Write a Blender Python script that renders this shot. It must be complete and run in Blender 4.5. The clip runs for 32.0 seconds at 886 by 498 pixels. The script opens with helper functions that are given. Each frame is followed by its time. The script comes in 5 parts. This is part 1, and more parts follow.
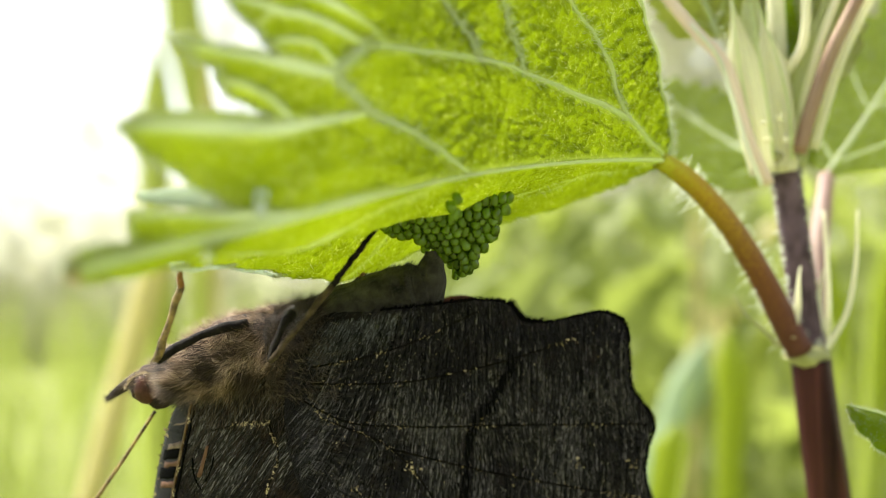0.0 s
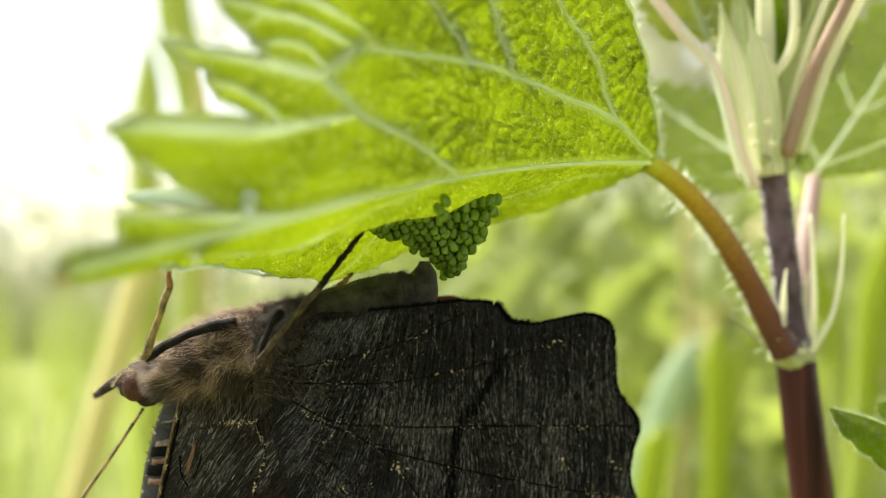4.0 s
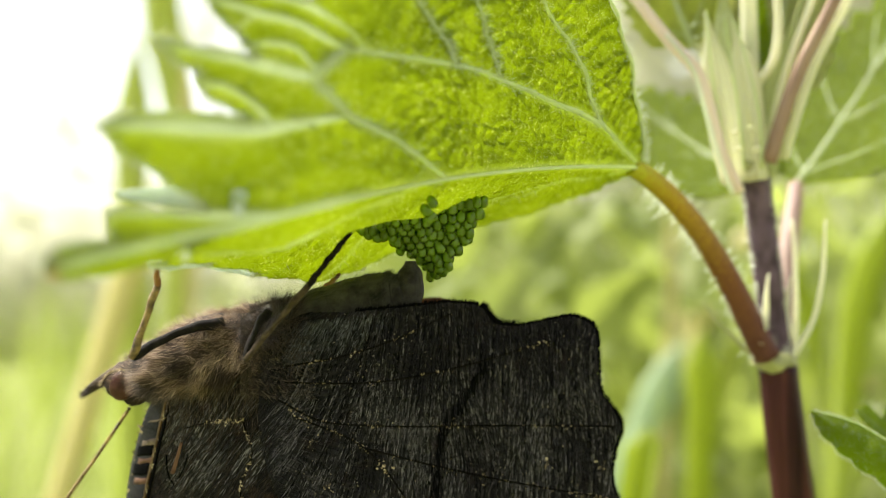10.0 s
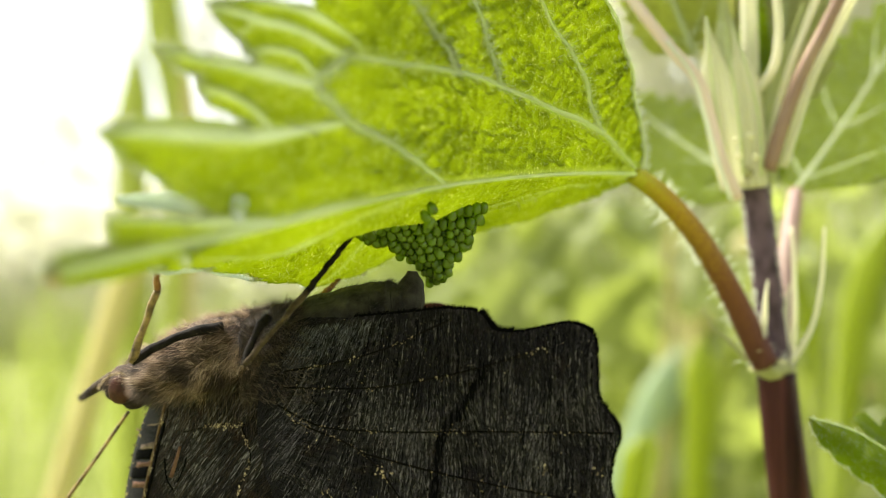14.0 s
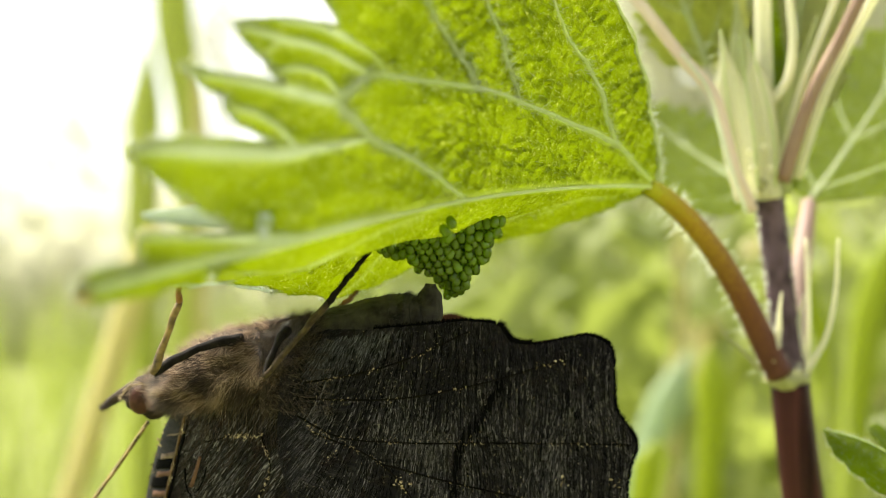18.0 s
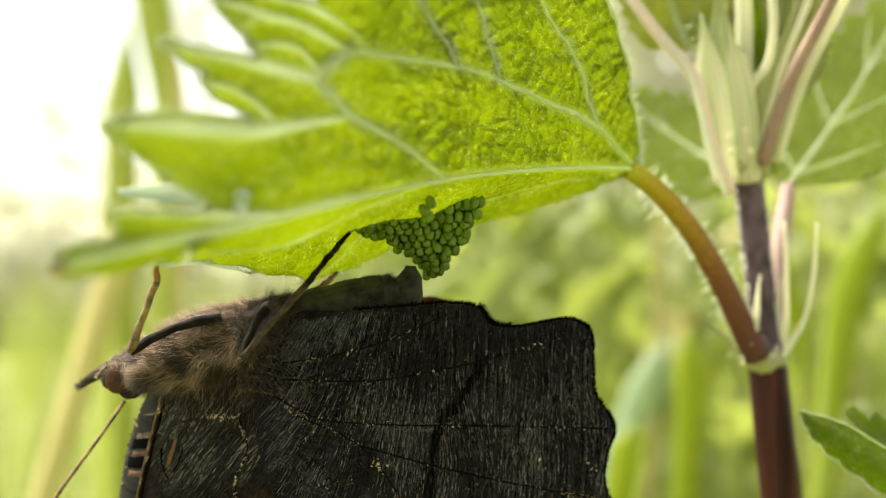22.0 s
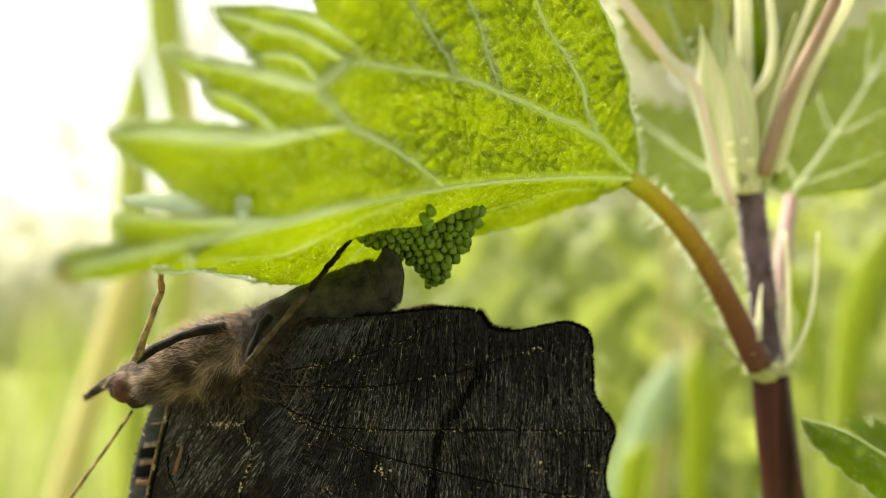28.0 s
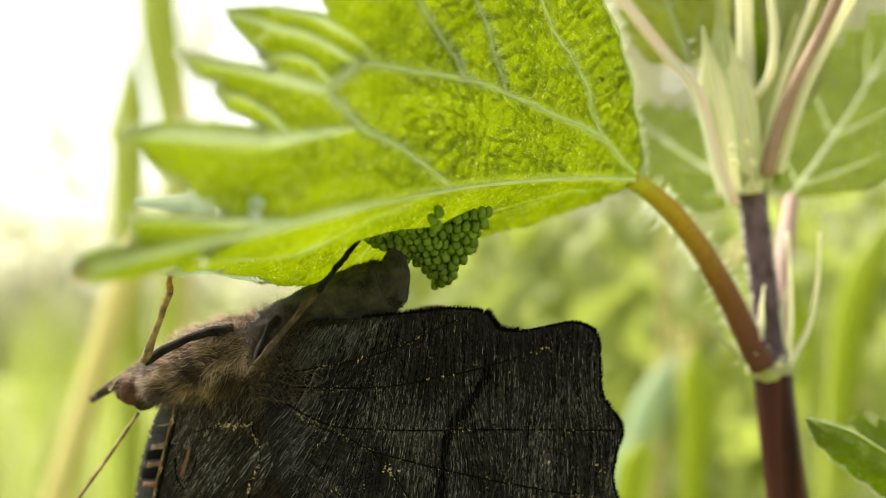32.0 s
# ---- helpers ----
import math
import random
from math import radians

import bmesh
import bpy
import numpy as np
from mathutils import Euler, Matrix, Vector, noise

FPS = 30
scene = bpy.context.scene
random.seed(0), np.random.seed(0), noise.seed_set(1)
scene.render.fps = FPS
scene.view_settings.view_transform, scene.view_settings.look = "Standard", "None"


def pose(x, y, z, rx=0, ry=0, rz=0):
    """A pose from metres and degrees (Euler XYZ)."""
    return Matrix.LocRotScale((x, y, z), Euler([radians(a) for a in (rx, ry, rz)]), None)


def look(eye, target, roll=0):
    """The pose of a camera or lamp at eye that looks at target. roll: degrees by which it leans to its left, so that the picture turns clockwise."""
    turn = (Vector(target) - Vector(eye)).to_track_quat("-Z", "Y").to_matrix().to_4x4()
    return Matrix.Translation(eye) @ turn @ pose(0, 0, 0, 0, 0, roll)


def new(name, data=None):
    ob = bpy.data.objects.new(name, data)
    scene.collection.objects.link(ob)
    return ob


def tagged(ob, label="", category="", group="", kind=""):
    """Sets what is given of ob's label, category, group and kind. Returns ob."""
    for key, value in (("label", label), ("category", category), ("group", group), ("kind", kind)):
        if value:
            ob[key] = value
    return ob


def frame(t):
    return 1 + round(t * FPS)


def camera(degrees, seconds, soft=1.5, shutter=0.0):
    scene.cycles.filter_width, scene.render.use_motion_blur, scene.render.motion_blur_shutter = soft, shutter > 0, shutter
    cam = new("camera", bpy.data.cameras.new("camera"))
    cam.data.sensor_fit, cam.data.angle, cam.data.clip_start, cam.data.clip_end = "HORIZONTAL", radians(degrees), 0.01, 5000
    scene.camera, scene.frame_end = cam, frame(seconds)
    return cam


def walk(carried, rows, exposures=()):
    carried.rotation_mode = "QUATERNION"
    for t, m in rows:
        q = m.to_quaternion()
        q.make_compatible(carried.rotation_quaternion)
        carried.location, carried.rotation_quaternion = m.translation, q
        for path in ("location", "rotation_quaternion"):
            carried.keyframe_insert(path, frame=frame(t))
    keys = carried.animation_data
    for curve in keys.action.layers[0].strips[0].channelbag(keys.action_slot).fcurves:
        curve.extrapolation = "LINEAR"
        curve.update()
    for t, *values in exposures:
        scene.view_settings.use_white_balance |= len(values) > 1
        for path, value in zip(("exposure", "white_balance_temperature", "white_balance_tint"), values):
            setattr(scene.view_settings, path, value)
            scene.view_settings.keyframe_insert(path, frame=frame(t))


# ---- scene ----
# ---- the camera and its way ----
cam = camera(45, 32.0, 1.0)
cam.data.dof.use_dof = True
cam.data.dof.focus_distance = 0.0685
cam.data.dof.aperture_fstop = 24.0
walk(cam, [
    (0, pose(-0.00032, 0.00110, 0.45000, 89.802, 0.791, 1.250)),
    (0.5, pose(-0.00104, 0.00124, 0.45006, 89.717, 0.663, 0.827)),
    (1, pose(-0.00071, 0.00123, 0.45005, 89.712, 0.594, 1.272)),
    (1.5, pose(-0.00066, 0.00114, 0.45019, 89.660, 0.588, 1.221)),
    (2, pose(-0.00071, 0.00119, 0.44983, 89.828, 0.453, 1.110)),
    (2.5, pose(-0.00002, 0.00089, 0.45030, 89.496, 0.222, 1.179)),
    (3, pose(-0.00007, 0.00087, 0.44995, 89.696, 0.353, 0.927)),
    (3.5, pose(-0.00015, 0.00083, 0.45024, 89.551, 0.308, 0.757)),
    (5.5, pose(-0.00007, 0.00049, 0.45044, 89.637, 0.183, 0.834)),
    (6, pose(-0.00067, 0.00081, 0.45011, 89.846, 0.207, 0.325)),
    (6.5, pose(-0.00118, 0.00085, 0.45047, 89.763, -0.011, 0.259)),
    (7, pose(-0.00100, 0.00080, 0.45027, 89.921, 0.103, 0.322)),
    (7.5, pose(-0.00068, 0.00058, 0.45025, 89.987, 0.136, 0.332)),
    (8, pose(-0.00027, 0.00027, 0.45016, 89.971, 0.094, 0.345)),
    (8.5, pose(0.00015, -0.00000, 0.45022, 89.949, 0.006, 0.223)),
    (9, pose(0.00000, 0.00000, 0.45000, 90.000, 0.000, -0.000)),
    (9.5, pose(-0.00015, 0.00014, 0.45022, 89.792, -0.133, 0.014)),
    (10, pose(-0.00019, 0.00009, 0.45002, 89.916, -0.106, 0.000)),
    (10.5, pose(-0.00026, 0.00022, 0.45005, 89.877, -0.254, 0.030)),
    (11, pose(0.00004, -0.00007, 0.45004, 89.974, -0.273, 0.046)),
    (11.5, pose(-0.00020, 0.00018, 0.45002, 89.987, -0.444, -0.102)),
    (12, pose(-0.00023, 0.00016, 0.45015, 89.870, -0.340, -0.042)),
    (12.5, pose(-0.00077, 0.00053, 0.44998, 89.995, -0.469, -0.033)),
    (13, pose(-0.00065, 0.00040, 0.45047, 89.625, -0.593, 0.035)),
    (13.5, pose(-0.00036, 0.00005, 0.45019, 90.049, -0.386, 0.088)),
    (14, pose(-0.00019, -0.00002, 0.45028, 90.018, -0.466, -0.023)),
    (14.5, pose(-0.00061, 0.00016, 0.45040, 89.994, -0.534, -0.157)),
    (16.5, pose(-0.00061, -0.00018, 0.45044, 90.382, -0.558, 0.204)),
    (17, pose(-0.00137, -0.00006, 0.45064, 90.271, -0.627, -0.079)),
    (17.5, pose(-0.00109, -0.00049, 0.45087, 90.122, -0.679, 0.393)),
    (18, pose(-0.00084, -0.00070, 0.45087, 90.203, -0.562, 0.406)),
    (18.5, pose(0.00051, -0.00121, 0.45071, 90.210, -0.646, 0.946)),
    (19, pose(-0.00088, -0.00068, 0.45029, 90.587, -0.465, -0.316)),
    (19.5, pose(0.00003, -0.00079, 0.45026, 90.518, -0.458, 0.073)),
    (20, pose(-0.00005, -0.00068, 0.45006, 90.594, -0.445, -0.087)),
    (20.5, pose(0.00022, -0.00114, 0.44964, 90.626, -0.415, -0.201)),
    (21, pose(-0.00020, -0.00091, 0.44969, 90.334, -0.414, -0.515)),
    (21.5, pose(-0.00049, -0.00074, 0.44967, 90.142, -0.439, -0.593)),
    (22, pose(-0.00076, -0.00046, 0.45046, 89.509, -0.807, -0.634)),
    (22.5, pose(-0.00043, -0.00082, 0.45005, 89.955, -0.577, -0.478)),
    (23, pose(-0.00029, -0.00082, 0.44962, 90.323, -0.547, -0.438)),
    (23.5, pose(-0.00012, -0.00097, 0.44967, 90.299, -0.536, -0.451)),
    (24, pose(-0.00047, -0.00076, 0.44982, 90.145, -0.489, -0.617)),
    (24.5, pose(-0.00060, -0.00086, 0.45000, 90.126, -0.564, -0.567)),
    (25, pose(-0.00020, -0.00104, 0.44963, 90.372, -0.531, -0.397)),
    (25.5, pose(0.00012, -0.00121, 0.44959, 90.330, -0.416, -0.701)),
    (27.5, pose(-0.00119, -0.00081, 0.45032, 90.191, -0.625, -0.571)),
    (28, pose(-0.00005, -0.00140, 0.44987, 90.468, -0.640, 0.008)),
    (28.5, pose(0.00017, -0.00181, 0.44957, 90.561, -0.474, -0.239)),
    (29, pose(-0.00027, -0.00178, 0.44947, 90.445, -0.393, -0.815)),
    (29.5, pose(0.00018, -0.00187, 0.44972, 90.216, -0.607, -0.455)),
    (30, pose(-0.00029, -0.00169, 0.44959, 90.292, -0.521, -0.734)),
    (30.5, pose(-0.00093, -0.00145, 0.44976, 90.347, -0.420, -0.864)),
    (31, pose(-0.00042, -0.00181, 0.44985, 90.395, -0.464, -0.378)),
    (31.5, pose(-0.00083, -0.00165, 0.44966, 90.632, -0.433, -0.464)),
    (32, pose(-0.00098, -0.00163, 0.44972, 90.629, -0.428, -0.377)),
], [(0, 1.74, 6500, 10), (8, 1.74, 6550, 10), (17, 1.7, 6850, 9), (25, 1.7, 7000, 9), (32, 1.7, 7000, 9)])

# ---- daylight: a bright hazy sky with a soft sun high over the leaf ----
SUN_ELEVATION, SUN_TURN = radians(55), radians(-58)
world = bpy.data.worlds.new("hazy_sky")
world.use_nodes = True
scene.world = world
sky = world.node_tree.nodes.new("ShaderNodeTexSky")
sky.sky_type = "NISHITA"
sky.sun_disc = False
sky.sun_elevation, sky.sun_rotation = SUN_ELEVATION, SUN_TURN
sky.air_density, sky.dust_density, sky.ozone_density = 1.0, 1.2, 0.5
sky_out = world.node_tree.nodes["Background"]
sky_out.inputs["Strength"].default_value = 0.118
grey = world.node_tree.nodes.new("ShaderNodeRGBToBW")
haze = world.node_tree.nodes.new("ShaderNodeMix")
haze.data_type = "RGBA"
haze.inputs[0].default_value = 0.8
world.node_tree.links.new(sky.outputs[0], grey.inputs[0])
world.node_tree.links.new(sky.outputs[0], haze.inputs[6])
world.node_tree.links.new(grey.outputs[0], haze.inputs[7])
world.node_tree.links.new(haze.outputs[2], sky_out.inputs["Color"])
sun = new("sun", bpy.data.lights.new("sun", "SUN"))
sun.data.energy, sun.data.angle, sun.data.color = 3.8, radians(14), (1.0, 0.95, 0.86)
sun.matrix_world = look((math.sin(SUN_TURN) * math.cos(SUN_ELEVATION), math.cos(SUN_TURN) * math.cos(SUN_ELEVATION), math.sin(SUN_ELEVATION)), (0, 0, 0))

# ---- measures: millimetres round a point 0.45 m above the soil ----
HEIGHT = 450.0


def mm(x, y, z):
    return Vector((x, y, z + HEIGHT)) * 0.001


def clamp01(a):
    return max(0.0, min(1.0, a))


def smooth(a, b, x):
    t = clamp01((x - a) / (b - a))
    return t * t * (3 - 2 * t)


def curve(points, n):
    """n + 1 points on a soft curve through the given ones; short steps stay calm beside long ones."""
    p = [Vector(q) for q in points]
    h = [max(1e-6, (b - a).length) for a, b in zip(p, p[1:])]
    v = [(b - a) / k for a, b, k in zip(p, p[1:], h)]
    m = [v[0]] + [(v[i - 1] * h[i] + v[i] * h[i - 1]) / (h[i] + h[i - 1]) for i in range(1, len(v))] + [v[-1]]
    out = []
    for k in range(n + 1):
        s = k / n * len(h)
        i = min(int(s), len(h) - 1)
        t = s - i
        a, b = t * t, t * t * t
        out.append(p[i] * (2 * b - 3 * a + 1) + m[i] * h[i] * (b - 2 * a + t) + p[i + 1] * (3 * a - 2 * b) + m[i + 1] * h[i] * (b - a))
    return out


def between(knots, x):
    """A value between (x, value) knots."""
    if x <= knots[0][0]:
        return knots[0][1]
    for (a, va), (b, vb) in zip(knots, knots[1:]):
        if x <= b:
            return va + (vb - va) * smooth(a, b, x)
    return knots[-1][1]


# ---- mesh makers (millimetres in, metres out) ----
def tube(path, radii, sides=8, flat=1.0, bm=None, rib=0.0):
    """A tapered round rod along a path; flat squashes it, rib makes it angular."""
    bm = bm or bmesh.new()
    path = [Vector(p) for p in path]
    n = len(path)
    up = Vector((0.3, -0.9, 0.2))
    rings = []
    for i, p in enumerate(path):
        d = (path[min(i + 1, n - 1)] - path[max(i - 1, 0)]).normalized()
        a = d.cross(up).normalized()
        b = a.cross(d).normalized()
        s = i / (n - 1)
        r = radii(s) if callable(radii) else radii[0] + (radii[1] - radii[0]) * s
        ring = []
        for k in range(sides):
            w = 2 * math.pi * k / sides
            rr = r * (1 + rib * math.cos(4 * w))
            q = p + a * rr * math.cos(w) + b * rr * flat * math.sin(w)
            ring.append(bm.verts.new(mm(*q)))
        rings.append(ring)
    for r0, r1 in zip(rings, rings[1:]):
        for k in range(sides):
            bm.faces.new((r0[k], r0[(k + 1) % sides], r1[(k + 1) % sides], r1[k]))
    bm.faces.new(rings[0][::-1])
    bm.faces.new(rings[-1])
    return bm


def hair(bm, root, tip, r, sag=0.0):
    """One thin pointed hair of three sides."""
    root, tip = Vector(root), Vector(tip)
    d = tip - root
    a = d.cross(Vector((0.31, 0.52, 0.8))).normalized() * r
    b = d.cross(a).normalized() * r
    mid = root + d * 0.55 + Vector((0, 0, -sag))
    low = [bm.verts.new(mm(*(root + v))) for v in (a, -a * 0.5 + b, -a * 0.5 - b)]
    med = [bm.verts.new(mm(*(mid + v * 0.6))) for v in (a, -a * 0.5 + b, -a * 0.5 - b)]
    end = bm.verts.new(mm(*tip))
    for k in range(3):
        j = (k + 1) % 3
        bm.faces.new((low[k], low[j], med[j], med[k]))
        bm.faces.new((med[k], med[j], end))


def ball(centre, radii, bm=None, rough=0.0, segments=20, rings=14, turn=(0, 0, 0), seed=0.0):
    """A rounded lump, uneven by rough."""
    bm = bm or bmesh.new()
    made = bmesh.ops.create_uvsphere(bm, u_segments=segments, v_segments=rings, radius=1.0)["verts"]
    spin = Euler([radians(a) for a in turn]).to_matrix()
    for v in made:
        k = 1 + rough * noise.noise(v.co * 2.2 + Vector((seed, seed, seed)))
        q = spin @ Vector((v.co.x * radii[0] * k, v.co.y * radii[1] * k, v.co.z * radii[2] * k))
        v.co = mm(*(q + Vector(centre)))
    return bm


def grid(rows, uvs=None, bm=None):
    """A sheet from rows of points, with a flat map in millimetres."""
    bm = bm or bmesh.new()
    layer = bm.loops.layers.uv.verify()
    vs = [[bm.verts.new(mm(*p)) for p in row] for row in rows]
    for i in range(len(rows) - 1):
        for j in range(len(rows[0]) - 1):
            f = bm.faces.new((vs[i][j], vs[i][j + 1], vs[i + 1][j + 1], vs[i + 1][j]))
            if uvs:
                for loop, (a, b) in zip(f.loops, ((i, j), (i, j + 1), (i + 1, j + 1), (i + 1, j))):
                    loop[layer].uv = uvs[a][b]
    return bm


def part(name, bm, material, parent=None, label="", kind="", thick=0.0, flat=False):
    me = bpy.data.meshes.new(name)
    bm.to_mesh(me)
    bm.free()
    if not flat:
        me.polygons.foreach_set("use_smooth", [True] * len(me.polygons))
    me.materials.append(material)
    ob = new(name, me)
    if thick:
        m = ob.modifiers.new("thickness", "SOLIDIFY")
        m.thickness, m.offset = thick * 0.001, 0.0
    if parent:
        ob.parent = parent
        ob.matrix_parent_inverse = parent.matrix_basis.inverted()
    if label or kind:
        tagged(ob, label=label, kind=kind)
    return ob


def thing(name, at, label, category, group="", kind=""):
    ob = new(name)
    ob.empty_display_size = 0.005
    ob.location = mm(*at)
    return tagged(ob, label, category, group, kind)


# ---- materials ----
class Nodes:
    """Short hand for a node tree."""

    def __init__(self, name):
        self.mat = bpy.data.materials.new(name)
        self.mat.use_nodes = True
        self.tree = self.mat.node_tree
        self.bsdf = self.tree.nodes["Principled BSDF"]
        self.out = self.tree.nodes["Material Output"]

    def add(self, kind, **sockets):
        node = self.tree.nodes.new("ShaderNode" + kind)
        for key, value in sockets.items():
            self.put(node, key.replace("_", " "), value)
        return node

    def put(self, node, socket, value):
        if isinstance(value, bpy.types.NodeSocket):
            self.tree.links.new(value, node.inputs[socket])
        else:
            node.inputs[socket].default_value = value

    def map(self, kind, scale):
        """Coordinates: 'UV' or 'Object', stretched by scale."""
        source = self.add("TexCoord").outputs[kind]
        m = self.add("Mapping", Scale=scale)
        self.tree.links.new(source, m.inputs["Vector"])
        return m.outputs[0]

    def noise(self, vector, scale, detail=4.0, rough=0.6):
        return self.add("TexNoise", Vector=vector, Scale=scale, Detail=detail, Roughness=rough).outputs["Fac"]

    def cells(self, vector, scale, feature="DISTANCE_TO_EDGE"):
        node = self.add("TexVoronoi", Vector=vector, Scale=scale)
        node.feature = feature
        return node.outputs["Distance"]

    def ramp(self, value, *stops):
        node = self.add("ValToRGB", Fac=value)
        e = node.color_ramp.elements
        while len(e) < len(stops):
            e.new(0.5)
        for k, (pos, col) in enumerate(stops):
            e[k].position = pos
            e[k].color = (*col, 1) if len(col) == 3 else col
        return node.outputs["Color"]

    def mix(self, fac, a, b, blend="MIX"):
        node = self.tree.nodes.new("ShaderNodeMix")
        node.data_type, node.blend_type = "RGBA", blend
        for i, v in ((0, fac), (6, a), (7, b)):
            if isinstance(v, bpy.types.NodeSocket):
                self.tree.links.new(v, node.inputs[i])
            else:
                node.inputs[i].default_value = v if i == 0 else (*v, 1)
        return node.outputs[2]

    def calc(self, op, a, b=0.0):
        node = self.tree.nodes.new("ShaderNodeMath")
        node.operation = op
        for i, v in ((0, a), (1, b)):
            if isinstance(v, bpy.types.NodeSocket):
                self.tree.links.new(v, node.inputs[i])
            else:
                node.inputs[i].default_value = v
        return node.outputs[0]

    def bump(self, height, strength, distance, normal=None):
        node = self.add("Bump", Strength=strength, Distance=distance, Height=height)
        if normal:
            self.tree.links.new(normal, node.inputs["Normal"])
        return node.outputs[0]

    def set(self, **sockets):
        for key, value in sockets.items():
            if isinstance(value, tuple) and len(value) == 3:
                value = (*value, 1)
            self.put(self.bsdf, key.replace("_", " "), value)
        return self

    def let_through(self, share, colour, normal=None):
        """Light from the far side glows through the sheet."""
        t = self.add("BsdfTranslucent")
        self.put(t, "Color", colour if isinstance(colour, bpy.types.NodeSocket) else (*colour, 1))
        if normal:
            self.tree.links.new(normal, t.inputs["Normal"])
        m = self.tree.nodes.new("ShaderNodeMixShader")
        if isinstance(share, bpy.types.NodeSocket):
            self.tree.links.new(share, m.inputs[0])
        else:
            m.inputs[0].default_value = share
        self.tree.links.new(self.bsdf.outputs[0], m.inputs[1])
        self.tree.links.new(t.outputs[0], m.inputs[2])
        self.tree.links.new(m.outputs[0], self.out.inputs["Surface"])
        return self.mat


def leaf_material(name, low, high, glow_low, glow_high, cell=0.6, share=0.55, depth=0.0006, pale=(0.62, 0.67, 0.4)):
    """The blade: quilted between a net of fine veins. Layer 'net' holds the main veins (red), the lines of the net with
    painted crease shade (green) and the pockets between (blue).
    """
    n = Nodes(name)
    uv = n.map("UV", (1, 1, 1))
    net = n.add("SeparateColor")
    layer = n.tree.nodes.new("ShaderNodeVertexColor")
    layer.layer_name = "net"
    n.tree.links.new(layer.outputs["Color"], net.inputs[0])
    vein, line = net.outputs[0], net.outputs[1]
    small = n.cells(uv, cell * 4.6)
    fine = n.ramp(small, (0.0, (0, 0, 0)), (0.2, (1, 1, 1)))
    grain = n.ramp(n.noise(uv, 5.5, 4.0, 0.7), (0.38, (0, 0, 0)), (0.62, (1, 1, 1)))
    patches = n.noise(uv, 0.16, 3.0)
    height = n.calc("ADD", n.calc("MULTIPLY", fine, -0.8), n.calc("MULTIPLY", grain, 0.8))
    nor = n.bump(height, 1.0, depth * 0.5)
    clumps = n.ramp(n.noise(uv, 0.55, 3.0), (0.36, (0.12, 0.12, 0.12)), (0.6, (1, 1, 1)))
    # Bright specks: glints of hairs and glands put into the colour.
    glint_speck = n.calc("MULTIPLY", n.ramp(n.noise(uv, 3.6, 2.0, 0.6), (0.6, (0, 0, 0)), (0.66, (1, 1, 1))), clumps)
    ways = n.add("VectorMath", Vector=uv)
    ways.operation = "ADD"
    jitter = n.add("TexNoise", Vector=uv, Scale=1.2, Detail=2.0)
    n.tree.links.new(jitter.outputs["Color"], ways.inputs[1])
    thread = n.calc("MULTIPLY", n.ramp(n.cells(ways.outputs[0], cell * 1.9), (0.0, (1, 1, 1)), (0.05, (0, 0, 0))), clumps)
    tone = n.mix(patches, low, high)
    # Net lines darkened: fine veins, and crease shade put into the colour.
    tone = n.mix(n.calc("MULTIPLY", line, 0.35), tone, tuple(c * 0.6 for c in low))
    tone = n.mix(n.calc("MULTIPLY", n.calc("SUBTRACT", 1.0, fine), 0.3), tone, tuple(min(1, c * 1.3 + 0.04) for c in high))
    tone = n.mix(n.calc("MULTIPLY", glint_speck, 0.6), tone, (0.75, 0.8, 0.45))
    tone = n.mix(n.calc("MULTIPLY", thread, 0.5), tone, (0.7, 0.76, 0.4))
    tone = n.mix(vein, tone, pale)
    n.set(Base_Color=tone, Roughness=0.55, Normal=nor)
    n.put(n.bsdf, "Specular IOR Level", 0.12)
    glow = n.mix(n.ramp(patches, (0.25, (0, 0, 0)), (0.6, (1, 1, 1))), tuple(0.5 * (a + b) for a, b in zip(glow_low, glow_high)), tuple(min(1, c * 1.15) for c in glow_high))
    # The same crease shade is painted into the light let through.
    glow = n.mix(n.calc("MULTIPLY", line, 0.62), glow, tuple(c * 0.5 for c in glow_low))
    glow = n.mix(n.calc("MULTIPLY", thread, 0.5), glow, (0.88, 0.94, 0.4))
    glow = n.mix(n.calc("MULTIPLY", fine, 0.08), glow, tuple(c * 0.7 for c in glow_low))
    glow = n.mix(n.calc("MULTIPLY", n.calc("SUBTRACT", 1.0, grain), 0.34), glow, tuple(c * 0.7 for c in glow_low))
    glow = n.mix(n.calc("MULTIPLY", glint_speck, 0.85), glow, (1.0, 1.0, 0.5))
    glow = n.mix(n.calc("MULTIPLY", vein, 0.95), glow, tuple(min(1, c * 1.0 + 0.03) for c in pale))
    return n.let_through(share, glow, nor)


def plain_material(name, a, b, scale=1.0, rough=0.55, bump=0.3, size=0.0001, share=0.0, glow=(0, 0, 0), stretch=(1, 1, 1), gloss=0.3):
    n = Nodes(name)
    co = n.map("Object", tuple(1000 * s for s in stretch))
    coarse = n.noise(co, 0.35 * scale, 4.0)
    fine = n.noise(co, 4.0 * scale, 4.0)
    tone = n.mix(n.ramp(coarse, (0.3, (0, 0, 0)), (0.7, (1, 1, 1))), a, b)
    tone = n.mix(n.calc("MULTIPLY", fine, 0.35), tone, tuple(c * 0.55 for c in a))
    nor = n.bump(fine, bump, size)
    n.set(Base_Color=tone, Roughness=rough, Normal=nor)
    n.put(n.bsdf, "Specular IOR Level", gloss)
    if share:
        return n.let_through(share, glow, nor)
    return n.mat


